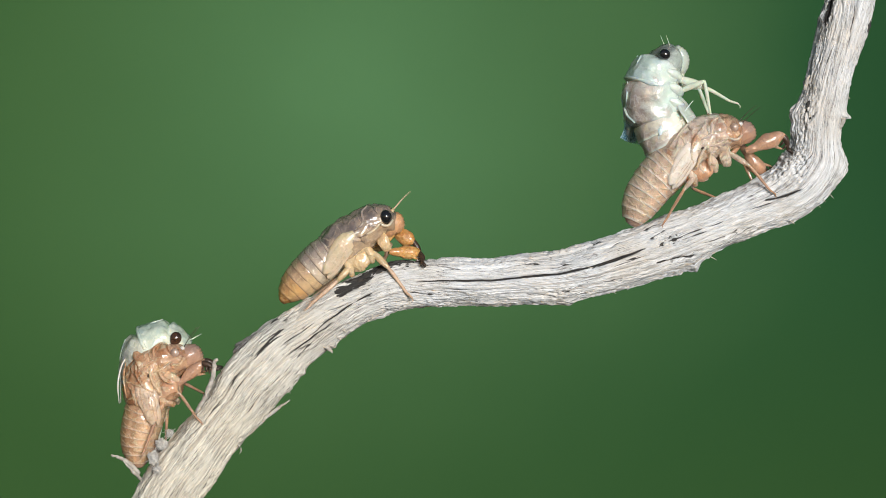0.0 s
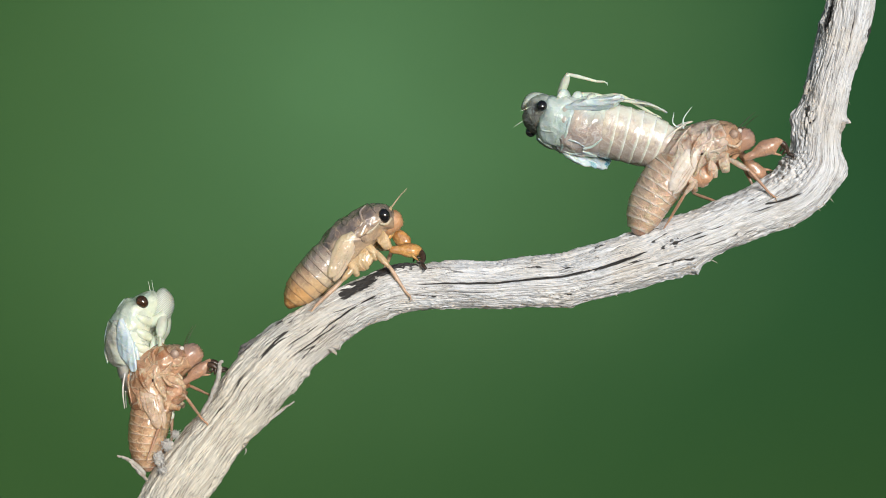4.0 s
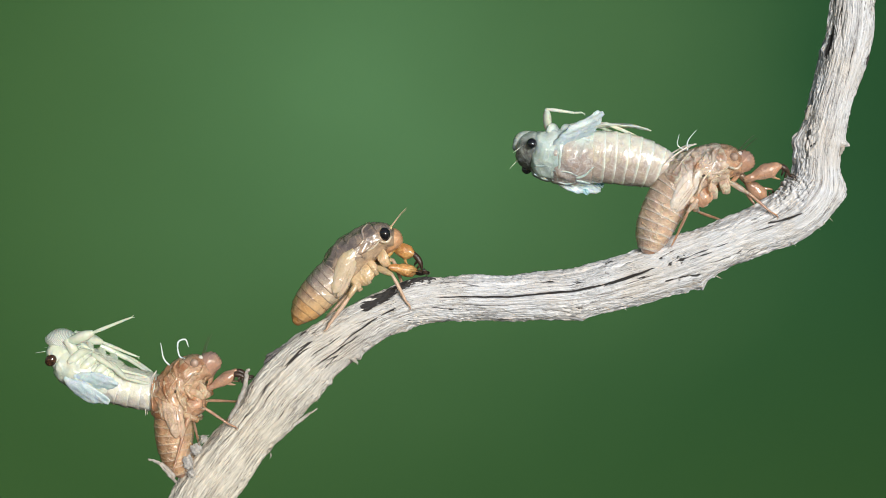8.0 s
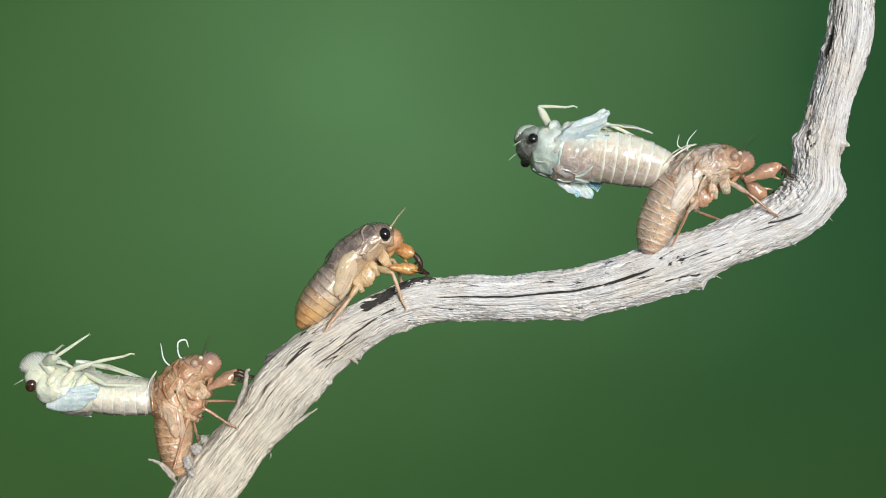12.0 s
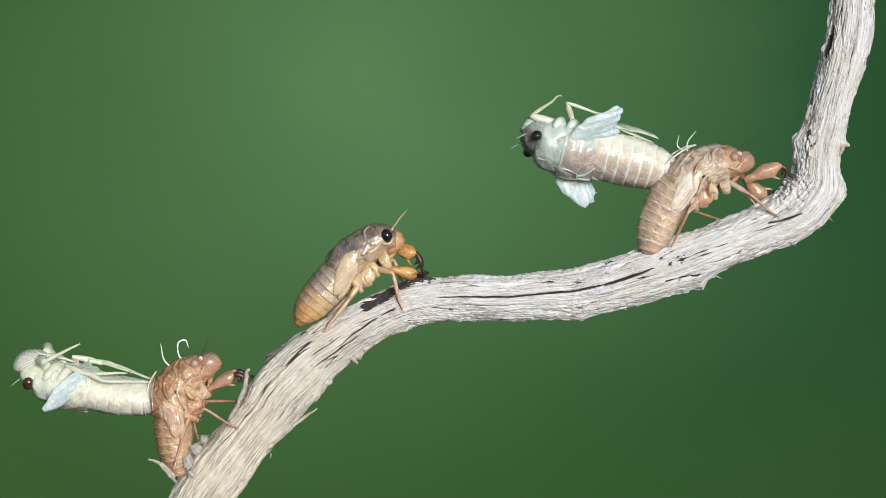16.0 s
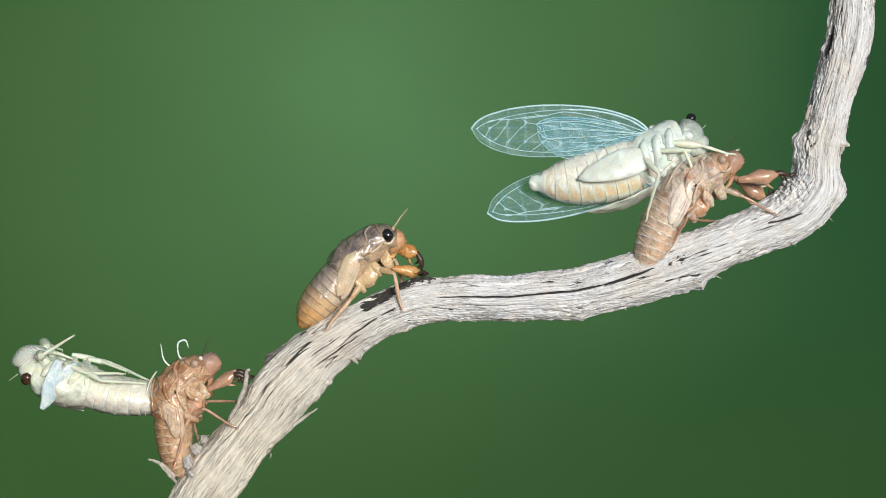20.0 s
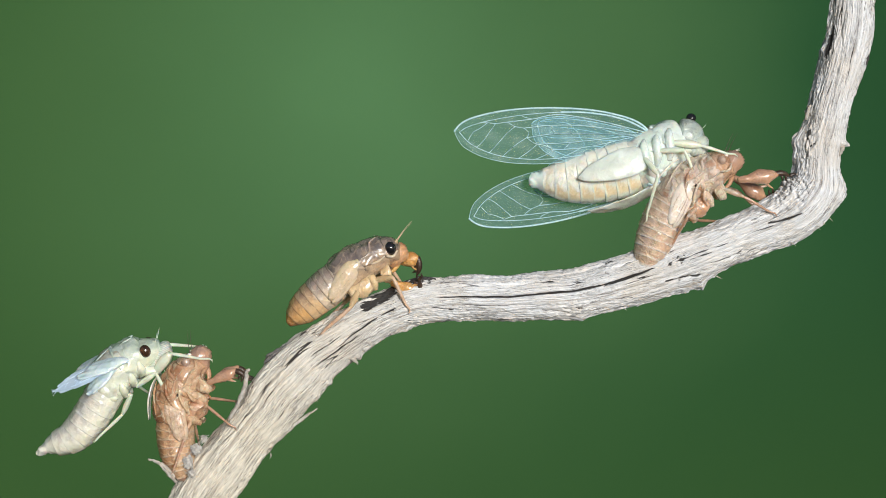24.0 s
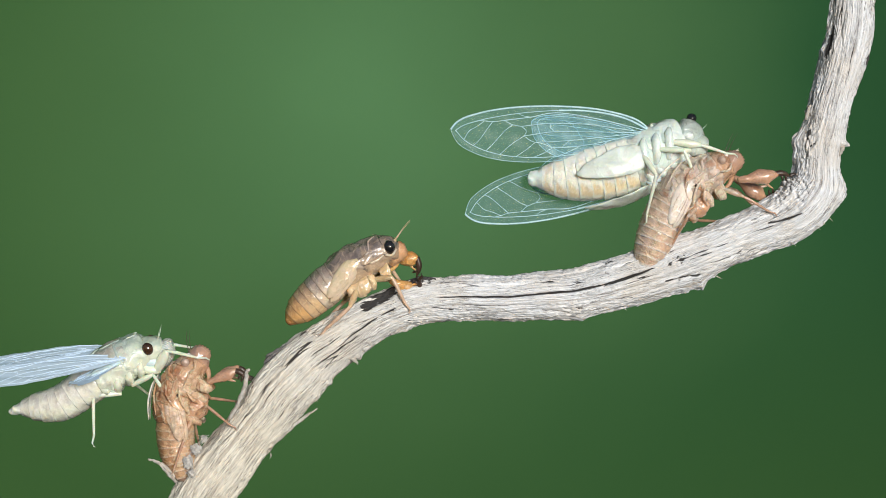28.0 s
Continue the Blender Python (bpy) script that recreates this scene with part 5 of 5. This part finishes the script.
root = thing("emerging_cicada", g(1180, 330), "soft pale green cicada climbing out of its split shell", "cicada", "emerging cicadas")
hang = [(17.0, [(962, 190), (990, 230), (1045, 262), (1110, 288), (1170, 306), (1206, 328)], 5)]
cicada_up, _, _ = adult(root, [
    (0, e6((1196, 76), (1160, 136), (1162, 206), (1187, 258), (1203, 282), (1212, 294)), 8),
    (0.5, e6((1114, 80), (1118, 146), (1150, 207), (1190, 255), (1204, 278), (1212, 292)), 14),
    (1.0, e6((1032, 94), (1076, 147), (1135, 197), (1186, 245), (1205, 272), (1212, 288)), 22),
    (1.5, e6((988, 124), (1034, 162), (1095, 197), (1160, 236), (1195, 264), (1210, 285)), 28),
    (2.0, e6((952, 146), (1005, 180), (1070, 208), (1142, 238), (1190, 262), (1209, 282)), 32),
    (3.0, e6((930, 168), (985, 194), (1055, 213), (1132, 235), (1186, 258), (1208, 280)), 34),
    (3.5, e6((926, 176), (982, 199), (1053, 215), (1132, 236), (1186, 259), (1208, 280)), 34),
    (5.5, [(912, 244), (965, 262), (1035, 268), (1110, 281), (1172, 302), (1206, 326)], 34),
    (6.0, [(910, 248), (963, 264), (1035, 269), (1110, 281), (1172, 302), (1206, 326)], 34),
    (8.0, [(906, 264), (960, 272), (1030, 276), (1105, 282), (1171, 300), (1206, 326)], 34),
    (12.0, [(908, 250), (960, 264), (1030, 273), (1105, 283), (1171, 301), (1206, 326)], 32),
    (15.0, [(910, 244), (962, 261), (1032, 272), (1107, 284), (1171, 302), (1206, 326)], 28),
    (16.0, [(918, 232), (965, 254), (1035, 268), (1110, 285), (1171, 303), (1206, 326)], 22),
    (16.5, [(927, 220), (971, 247), (1035, 268), (1110, 289), (1170, 305), (1206, 328)], 15),
    (16.8, [(936, 212), (976, 243), (1038, 266), (1110, 289), (1170, 305), (1206, 328)], 10), *hang,
    (17.1, [(1056, 148), (1066, 205), (1095, 252), (1138, 292), (1185, 318), (1225, 345)], -8),
    (17.2, [(1242, 165), (1195, 188), (1153, 225), (1140, 282), (1168, 322), (1225, 335)], -25),
    (17.3, [(1325, 215), (1275, 205), (1215, 212), (1168, 250), (1155, 302), (1190, 345)], -35),
    (17.4, [(1305, 222), (1250, 214), (1195, 226), (1152, 262), (1140, 310), (1160, 350)], -42),
    (17.5, [(1252, 258), (1215, 252), (1152, 284), (1090, 312), (1030, 336), (968, 352)], -58),
    (18.0, [(1252, 258), (1215, 252), (1150, 284), (1082, 312), (1014, 334), (948, 346)], -62),
    (19.0, [(1252, 258), (1215, 252), (1150, 284), (1081, 310), (1012, 328), (942, 336)], -64),
    (20.0, [(1252, 258), (1215, 252), (1150, 284), (1080, 307), (1010, 321), (938, 324)], -64),
    (25.0, [(1252, 258), (1215, 252), (1150, 284), (1080, 306), (1010, 318), (938, 317)], -64),
    (28.0, [(1252, 258), (1214, 252), (1146, 282), (1072, 303), (1000, 315), (926, 315)], -64)], 1.0,
    ADULT_A, ADULT_A_SEG, EYE,
    [("fore", -1, [(0, "w", *g0(1303, 190), -45), (1, "w", *g0(1163, 138), -30), (2, "w", *g0(1085, 133), -30), (3, "w", *g0(1062, 133), -30), (3.5, "w", *g0(1058, 136), -30), (5.5, "w", 1040, 192, -30), (8, "w", 1014, 202, -30), (12, "w", 1000, 192, -30), (16.0, "w", 976, 182, -30), (16.8, "w", 1002, 174, -30), (17.0, "w", 1030, 160, -30), (17.1, "w", 1182, 152, -30), (17.2, "w", 1318, 208, -40), (17.5, "w", 1302, 278, -40), (28, "w", 1302, 278, -40)]),
     ("fore", 1, [(0, "w", *g0(1255, 200), 10), (3.5, "w", *g0(1150, 168), 10), (5.5, "l", -44, 24, -54), (17.0, "l", -44, 24, -54), (17.5, "w", 1298, 268, 14), (28, "w", 1298, 268, 14)]),
     ("mid", -1, [(0, "w", *g0(1253, 202), -30), (1, "w", *g0(1232, 205), -30), (2, "w", *g0(1196, 193), -30), (3, "w", *g0(1156, 176), -30), (3.5, "w", *g0(1150, 176), -30), (6, "l", -74, -18, -42), (14, "l", -74, -18, -42), (16.0, "w", 1052, 202, -30), (16.8, "w", 1062, 198, -30), (17.0, "w", 1085, 190, -30), (17.1, "w", 1194, 180, -30), (17.5, "w", 1226, 318, -54), (28, "w", 1226, 318, -54)]),
     ("mid", 1, [(0, "l", -78, 18, -40), (17.0, "l", -78, 18, -40), (17.5, "w", 1240, 290, 40), (28, "w", 1240, 290, 40)]),
     ("hind", -1, [(0, "l", -120, -14, -36), (17.0, "l", -120, -14, -36), (17.5, "w", 1142, 375, -52), (28, "w", 1140, 380, -52)]),
     ("hind", 1, [(0, "l", -120, 14, -36), (17.0, "l", -120, 14, -36), (17.5, "w", 1165, 360, 44), (28, "w", 1165, 360, 44)])], True, tall=1.0, head_m=HEAD_A, face_m=FACE_A, back_m=ADULT_A_BACK)

Wing(cicada_up, root, 96, (4, -44, 2), 345, 45, 56, 10, FORE_VEINS, 1,
     [(0, 262, 62, 0.01, 0, 26), (0.35, 300, 62, 0.01, 0, 24), (0.7, 330, 62, 0.01, 0, 22), (1.0, 342, 66, 0.01, 0, 18), (2.0, 354, 70, 0.01, 0, 12), (3.5, 362, 70, 0.01, 0, 6), (5.5, 380, 55, 0.01, 0), (8, 388, 50, 0.01, 0), (12, 382, 40, 0.02, 0), (15.2, 382, 36, 0.03, 0, 0, 2), (16, 380, 34, 0.04, 0, 0, 0), (16.3, 430, 40, 0.05, 0, 0, -4), (16.5, 482, 30, 0.06, 0, 0, -10), (16.8, 512, 5, 0.20, 0, 0, -22), (17.0, 516, 0, 0.30, 5, 0, -30), (17.1, 510, 5, 0.36, 10), (17.2, 506, 10, 0.42, 20), (17.3, 506, 10, 0.5, 45),
      (17.4, 508, 8, 0.52, 60), (17.5, 510, 5, 0.55, 66), (18, 513, 3, 0.63, 54), (19, 525, 2, 0.79, 30), (20, 534, 0, 0.91, 8), (21, 538, 0, 0.95, 2), (24, 539, 0, 1.0, 0), (28, 539, 0, 1.02, 0)],
     (98, 28, 11), "wing_cell", MEMBRANE, -6)
Wing(cicada_up, root, 118, (4, -40, 2), 196, 24, 56, 6, HIND_VEINS, 1,
     [(0, 250, 65, 0.01, 0, 26), (2.0, 340, 65, 0.01, 0, 20), (8, 352, 65, 0.01, 0, 12), (14, 370, 60, 0.02, 0, 6, 0), (16, 372, 60, 0.03, 0, 4, -4), (16.3, 425, 50, 0.04, 0, 2, -8), (16.6, 490, 30, 0.05, 0, 0, -16), (17.0, 518, 15, 0.15, 0, 0, -34), (17.2, 525, 10, 0.35, 0), (17.5, 525, 5, 0.55, 20), (19, 530, 2, 0.8, 10), (20, 529, 0, 0.95, 4), (24, 531, 0, 1.0, 0), (28, 531, 0, 1.0, 0)],
     (68, 22, 9), "hind_wing_cell", MEMBRANE_HIND, -2)
Wing(cicada_up, root, 96, (4, 30, 16), 358, 44, 54, 10, FORE_VEINS, -1,
     [(0, 264, -68, 0.01, 0, 0, 12), (1.0, 292, -68, 0.01, 0, 0, 14), (2.0, 312, -66, 0.01, 0, 0, 16), (3.5, 325, -62, 0.01, 0, 0, 14), (5.5, 334, -50, 0.01, 0, 0, 8), (8, 330, -45, 0.01, 0, 0, 4), (12, 310, -40, 0.01, 0, 0, 0), (16, 284, -20, 0.05, 0, 0, -14), (16.8, 254, -15, 0.20, -10, 0, -24), (17.0, 246, -15, 0.26, -10, 0, -34), (17.1, 240, -10, 0.3, -20),
      (17.2, 215, -10, 0.36, 30), (17.3, 205, -10, 0.42, 0), (17.4, 200, -10, 0.40, 0), (17.5, 198, -8, 0.38, 0), (18, 198, -5, 0.45, 0), (19, 196, -3, 0.68, -4), (20, 197, 0, 0.90, -4), (21, 197, 0, 0.95, -4), (24, 197, 0, 1.0, -4), (28, 196, 0, 1.01, -4)],
     (90, 31, 10), "wing_cell", MEMBRANE, 6)
Wing(cicada_up, root, 118, (4, 48, 18), 232, 26, 62, 6, HIND_VEINS, -1,
     [(0, 255, -30, 0.01, 0), (2, 310, -30, 0.01, 0, 0, -4), (3.5, 330, -30, 0.01, 0, 0, -10), (8, 348, -30, 0.02, 0, 0, -16), (12, 335, -30, 0.02, 0, 0, -14), (16, 290, -20, 0.04, 0, 0, -8), (17.0, 284, -15, 0.15, 0, 0, -46), (17.2, 215, -10, 0.35, 0), (17.5, 192, -5, 0.55, 0), (20, 186, 0, 0.9, 0), (28, 184, 0, 0.92, 0)],
     (68, 22, 9), "hind_wing_cell", MEMBRANE_HIND, 2)

# ---- the lower shell and its cicada ----
root = thing("cicada_shell", g(330, 815), "rusty tan empty cicada shell with a muddy tail", "cicada shell", "cicada shells on the branch")
shell_low, head_low, _ = nymph(root, [
    (0, e6((354, 622), (315, 634), (274, 655), (262, 712), (248, 770), (244, 836)), 0),
    (3.5, e6((348, 616), (312, 632), (274, 655), (264, 712), (252, 770), (246, 836)), 0),
    (5.5, [(388, 640), (352, 650), (318, 688), (309, 735), (311, 785), (324, 837)], 0),
    (21.5, [(388, 642), (352, 652), (318, 690), (309, 736), (311, 785), (324, 837)], 0),
    (23.5, [(370, 624), (345, 642), (323, 686), (313, 735), (313, 785), (325, 837)], 0),
    (28, [(368, 623), (344, 641), (323, 686), (313, 735), (313, 785), (325, 837)], 0)], 0.93,
    SHELL_B, SHELL_B_SEG, SHELL_B, SHELL_DARK, SHELL_DARK, SHELL_EYE,
    shell_legs((440, 668, -44), (438, 668, 16), (410, 748, -46), (416, 712, 16), (312, 832, -58), (352, 790, 10)), 10, True, (10, -42), depth=-12, tall=0.92, rumple=1.9)
LOW_THREADS = threads(head_low, [[(-10, -10, 22), (-30, -12, 17), (-42, -12, 42), (-32, -12, 72)], [(-6, -10, 20), (-16, -12, 34), (-6, -12, 56), (8, -12, 54), (6, -12, 40)], [(-42, -10, 1), (-36, -12, 9), (-28, -12, 8)]], 0.85)

root = thing("emerging_cicada", g(320, 770), "cream and pale green cicada hanging from its split shell", "cicada", "emerging cicadas")
cicada_low, _, _ = adult(root, [
    (0, e6((338, 620), (302, 600), (264, 622), (258, 660), (266, 690), (268, 705)), 0),
    (1.0, e6((336, 608), (300, 590), (262, 614), (256, 658), (265, 690), (268, 705)), 0),
    (1.5, e6((330, 583), (292, 574), (256, 604), (252, 654), (263, 688), (268, 705)), 0),
    (2.0, e6((322, 560), (284, 562), (250, 594), (250, 648), (262, 686), (268, 705)), 0),
    (3.0, e6((304, 530), (264, 550), (238, 598), (243, 655), (258, 688), (268, 705)), 0),
    (3.5, e6((292, 522), (254, 550), (233, 602), (243, 658), (258, 690), (268, 706)), 0),
    (5.5, [(264, 514), (238, 553), (238, 613), (255, 665), (288, 700), (306, 715)], -5),
    (6.0, [(250, 515), (223, 554), (232, 614), (252, 666), (288, 700), (306, 715)], -6),
    (7.0, [(206, 540), (178, 577), (198, 625), (240, 668), (284, 698), (308, 714)], -10),
    (7.5, [(124, 574), (115, 615), (160, 650), (215, 676), (278, 697), (312, 716)], -12),
    (8.0, [(88, 603), (114, 634), (161, 657), (215, 682), (277, 697), (318, 720)], -14),
    (9.0, [(66, 623), (100, 650), (153, 669), (212, 690), (275, 700), (318, 720)], -14),
    (10.0, [(54, 633), (90, 659), (148, 677), (210, 694), (273, 701), (318, 720)], -14),
    (12.0, [(42, 653), (82, 675), (143, 690), (208, 700), (273, 704), (318, 720)], -14),
    (16.0, [(32, 653), (74, 668), (137, 682), (205, 699), (271, 706), (318, 720)], -14),
    (17.0, [(32, 653), (74, 668), (137, 682), (205, 699), (271, 706), (318, 720)], -14),
    (20.0, [(30, 644), (72, 661), (135, 679), (205, 699), (269, 707), (318, 720)], -14),
    (21.5, [(32, 640), (74, 659), (137, 675), (205, 699), (269, 707), (318, 720)], -14),
    (22.1, [(60, 600), (95, 632), (150, 660), (212, 692), (272, 706), (318, 720)], -12),
    (22.4, [(150, 556), (158, 606), (190, 650), (238, 684), (286, 706), (330, 750)], -8),
    (22.6, [(262, 562), (236, 602), (238, 652), (262, 692), (292, 712), (335, 745)], -3),
    (22.8, [(318, 596), (270, 610), (238, 642), (236, 692), (262, 722), (305, 745)], 2),
    (23.0, [(312, 610), (262, 614), (210, 652), (180, 705), (165, 762), (180, 812)], 5),
    (23.2, [(296, 606), (248, 612), (200, 652), (165, 706), (132, 764), (95, 805)], 8),
    (23.5, [(289, 609), (248, 625), (206, 664), (172, 724), (137, 769), (98, 787)], 8),
    (25.0, [(292, 609), (250, 625), (205, 661), (166, 720), (130, 768), (90, 788)], 8),
    (26.0, [(293, 608), (251, 624), (204, 658), (160, 712), (115, 756), (64, 772)], 8),
    (27.0, [(294, 606), (253, 622), (204, 656), (152, 696), (110, 733), (56, 745)], 8),
    (28.0, [(294, 604), (254, 620), (203, 652), (150, 687), (107, 714), (50, 722)], 8)], 0.95,
    ADULT_B, ADULT_B_SEG, EYE_BROWN,
    [("fore", -1, [(0, "l", -46, -10, -34), (2.5, "l", -46, -10, -34), (3.5, "l", -40, -20, -46), (5.5, "w", 310, 630, -40), (7.0, "w", 300, 592, -40), (8.0, "w", 240, 560, -40, (0.2, -1, 0.1)), (10, "w", 146, 598, -40, (0.2, -1, 0.1)), (12, "w", 150, 600, -40, (0.2, -1, 0.1)), (17, "w", 128, 618, -40, (0.2, -1, 0.1)), (21.5, "w", 122, 592, -40, (0.2, -1, 0.1)), (23.5, "w", 362, 634, -40, (-0.25, 0, 1)), (28, "w", 356, 632, -40, (-0.25, 0, 1))]),
     ("fore", 1, [(0, "l", -46, 10, -34), (8.0, "l", -40, 24, -52), (10, "w", 100, 612, 14, (0.2, 1, 0.1)), (17, "w", 100, 636, 14, (0.2, 1, 0.1)), (21.5, "w", 98, 608, 14, (0.2, 1, 0.1)), (23.5, "w", 346, 614, 14, (-0.25, 0, 1)), (28, "w", 336, 616, 14, (-0.25, 0, 1))]),
     ("mid", -1, [(0, "l", -82, -14, -38), (3.5, "l", -82, -14, -38), (10, "l", -78, -18, -42), (12, "w", 236, 626, -40), (14.5, "l", -76, -18, -44), (21.5, "l", -76, -18, -44), (23.5, "w", 305, 706, -44), (28, "w", 304, 706, -44)]),
     ("mid", 1, [(0, "l", -82, 14, -38), (21.5, "l", -78, 18, -42), (23.5, "w", 285, 700, 30), (28, "w", 285, 700, 30)]),
     ("hind", -1, [(0, "l", -122, -12, -34), (21.5, "l", -120, -16, -38), (23.5, "w", 184, 768, -50, (-0.9, -0.3, 0.1)), (24, "w", 184, 768, -50, (-0.9, -0.3, 0.1)), (24.5, "w", 196, 790, -50, (-0.9, -0.3, 0.1)), (25.2, "w", 194, 792, -50, (-0.9, -0.3, 0.1)), (26, "w", 188, 782, -50, (-0.9, -0.3, 0.1)), (27, "w", 170, 770, -50, (-0.9, -0.3, 0.1)), (28, "w", 174, 767, -50, (-0.9, -0.3, 0.1))]),
     ("hind", 1, [(0, "l", -122, 12, -34), (21.5, "l", -120, 16, -38), (23.5, "w", 262, 700, 34), (28, "w", 258, 700, 34)])], False, tall=0.86, face_m=FACE_B, back_m=BACK_B, fore_hip=(22, -42), reach=58, depth=[(0, 20), (3.5, 18), (6.5, 4), (28, 4)])
Wing(cicada_low, root, 96, (20, -50, 10), 330, 38, 40, 9, FORE_VEINS, 1,
     [(0, 262, 35, 0.01, 0, 45), (2, 268, 35, 0.01, 0, 24), (3.0, 272, 35, 0.01, 0, 8), (3.5, 275, 35, 0.01, 0, 4), (6, 288, 35, 0.01, 0, 0, 12), (7, 292, 35, 0.01, 0, 0, 14), (7.5, 308, 35, 0.01, 0, 0, 8), (8, 326, 35, 0.01, 0, 0, 4), (10, 346, 35, 0.02, 0, 0, 6), (12, 366, 30, 0.03, 0, 0, 10), (15, 392, 25, 0.02, 0, 0, 20), (17, 404, 25, 0.02, 0, 0, 24), (20, 422, 25, 0.03, 0, 0, 24), (21.5, 426, 25, 0.04, 0, 0, 22),
      (21.9, 350, 35, 0.06, 0, 0, 12), (22.2, 280, 40, 0.1, 0), (22.4, 220, 40, 0.14, 0), (22.8, 195, 45, 0.2, 0), (23.5, 198, 50, 0.33, 22), (25, 190, 54, 0.46, 4), (26, 190, 56, 0.56, -4), (27, 189, 58, 0.72, -2), (28, 188, 60, 0.92, 0)],
     (76, 19, 8), "wing_cell", MEMBRANE_B, -8)
Wing(cicada_low, root, 118, (28, -48, 4), 200, 24, 52, 5, HIND_VEINS, 1,
     [(0, 262, 40, 0.01, 0, 45), (3.5, 280, 40, 0.01, 0, 18), (8, 345, 40, 0.01, 0, 0, -4), (12, 372, 40, 0.02, 0, 6, 2), (17, 398, 35, 0.03, 0, 10, 14), (21.5, 420, 35, 0.04, 0, 10, 14), (22.0, 340, 40, 0.05, 0), (22.3, 280, 40, 0.05, 0), (22.6, 236, 40, 0.06, 0), (23.5, 226, 50, 0.06, 0, 0, 8), (25, 220, 54, 0.06, 0, 0, 8), (26, 212, 58, 0.10, 0, 0, 8), (27, 208, 60, 0.22, 0, 0, 8), (28, 205, 66, 0.42, 0, 0, 8)],
     (66, 21, 8), "hind_wing_cell", MEMBRANE_B, -4)
Wing(cicada_low, root, 96, (-4, 50, 30), 330, 38, 40, 9, FORE_VEINS, 1,
     [(0, 262, 35, 0.01, 0, -45), (3.5, 275, 35, 0.01, 0, -18), (8, 325, 35, 0.01, 0), (12, 350, 35, 0.03, 0), (21.5, 345, 35, 0.03, 0), (22.0, 285, 40, 0.08, 0), (22.4, 230, 40, 0.14, 0), (22.8, 205, 45, 0.2, 0), (23.5, 212, 60, 0.22, 10), (25, 203, 62, 0.29, 5), (26, 198, 64, 0.37, 0), (27, 193, 66, 0.58, 0), (28, 188, 68, 0.84, 0)],
     (76, 19, 8), "wing_cell", MEMBRANE_B, 8)
Wing(cicada_low, root, 118, (0, 48, 6), 200, 24, 52, 5, HIND_VEINS, 1,
     [(0, 262, 40, 0.01, 0, -45), (8, 350, 40, 0.01, 0), (21.5, 340, 40, 0.03, 0), (22.1, 290, 40, 0.05, 0), (22.6, 255, 40, 0.08, 0), (23.5, 246, 35, 0.06, 0), (26, 235, 35, 0.06, 0), (28, 220, 40, 0.14, 0)],
     (66, 21, 8), "hind_wing_cell", MEMBRANE_B, 4)

# mud on the tail of the lower shell
root = shell_low.root
bm = B()
bmesh.ops.create_icosphere(bm, subdivisions=5, radius=1)
for v in bm.verts:
    w = 1 + 0.5 * noise.noise(v.co * 1.8 + Vector((4, 2, 0))) + 0.35 * noise.noise(v.co * 4.5) + 0.2 * noise.noise(v.co * 11)
    v.co = Vector((v.co.x * 10, v.co.y * 20, v.co.z * 17)) * w * U
lump = part("mud_crust", bm, MUD, root, "grey crumbly mud crust")
lump.location = g(334, 800) - root.location


# ---- what moves ----
def motions():
    for body in (mid_nymph, shell_up, cicada_up, shell_low, cicada_low):
        body.key()
    # the white linings are drawn out as the lower cicada leans back, and sink when it lets go
    for lining in LOW_THREADS:
        walk(lining, [(0, pose(0, 0, -0.0062)), (7.1, pose(0, 0, -0.0062)), (7.8, pose(0, 0, 0)), (22.4, pose(0, 0, 0)), (23.2, pose(0, 0, -0.0036)), (28, pose(0, 0, -0.0036))])


motions()
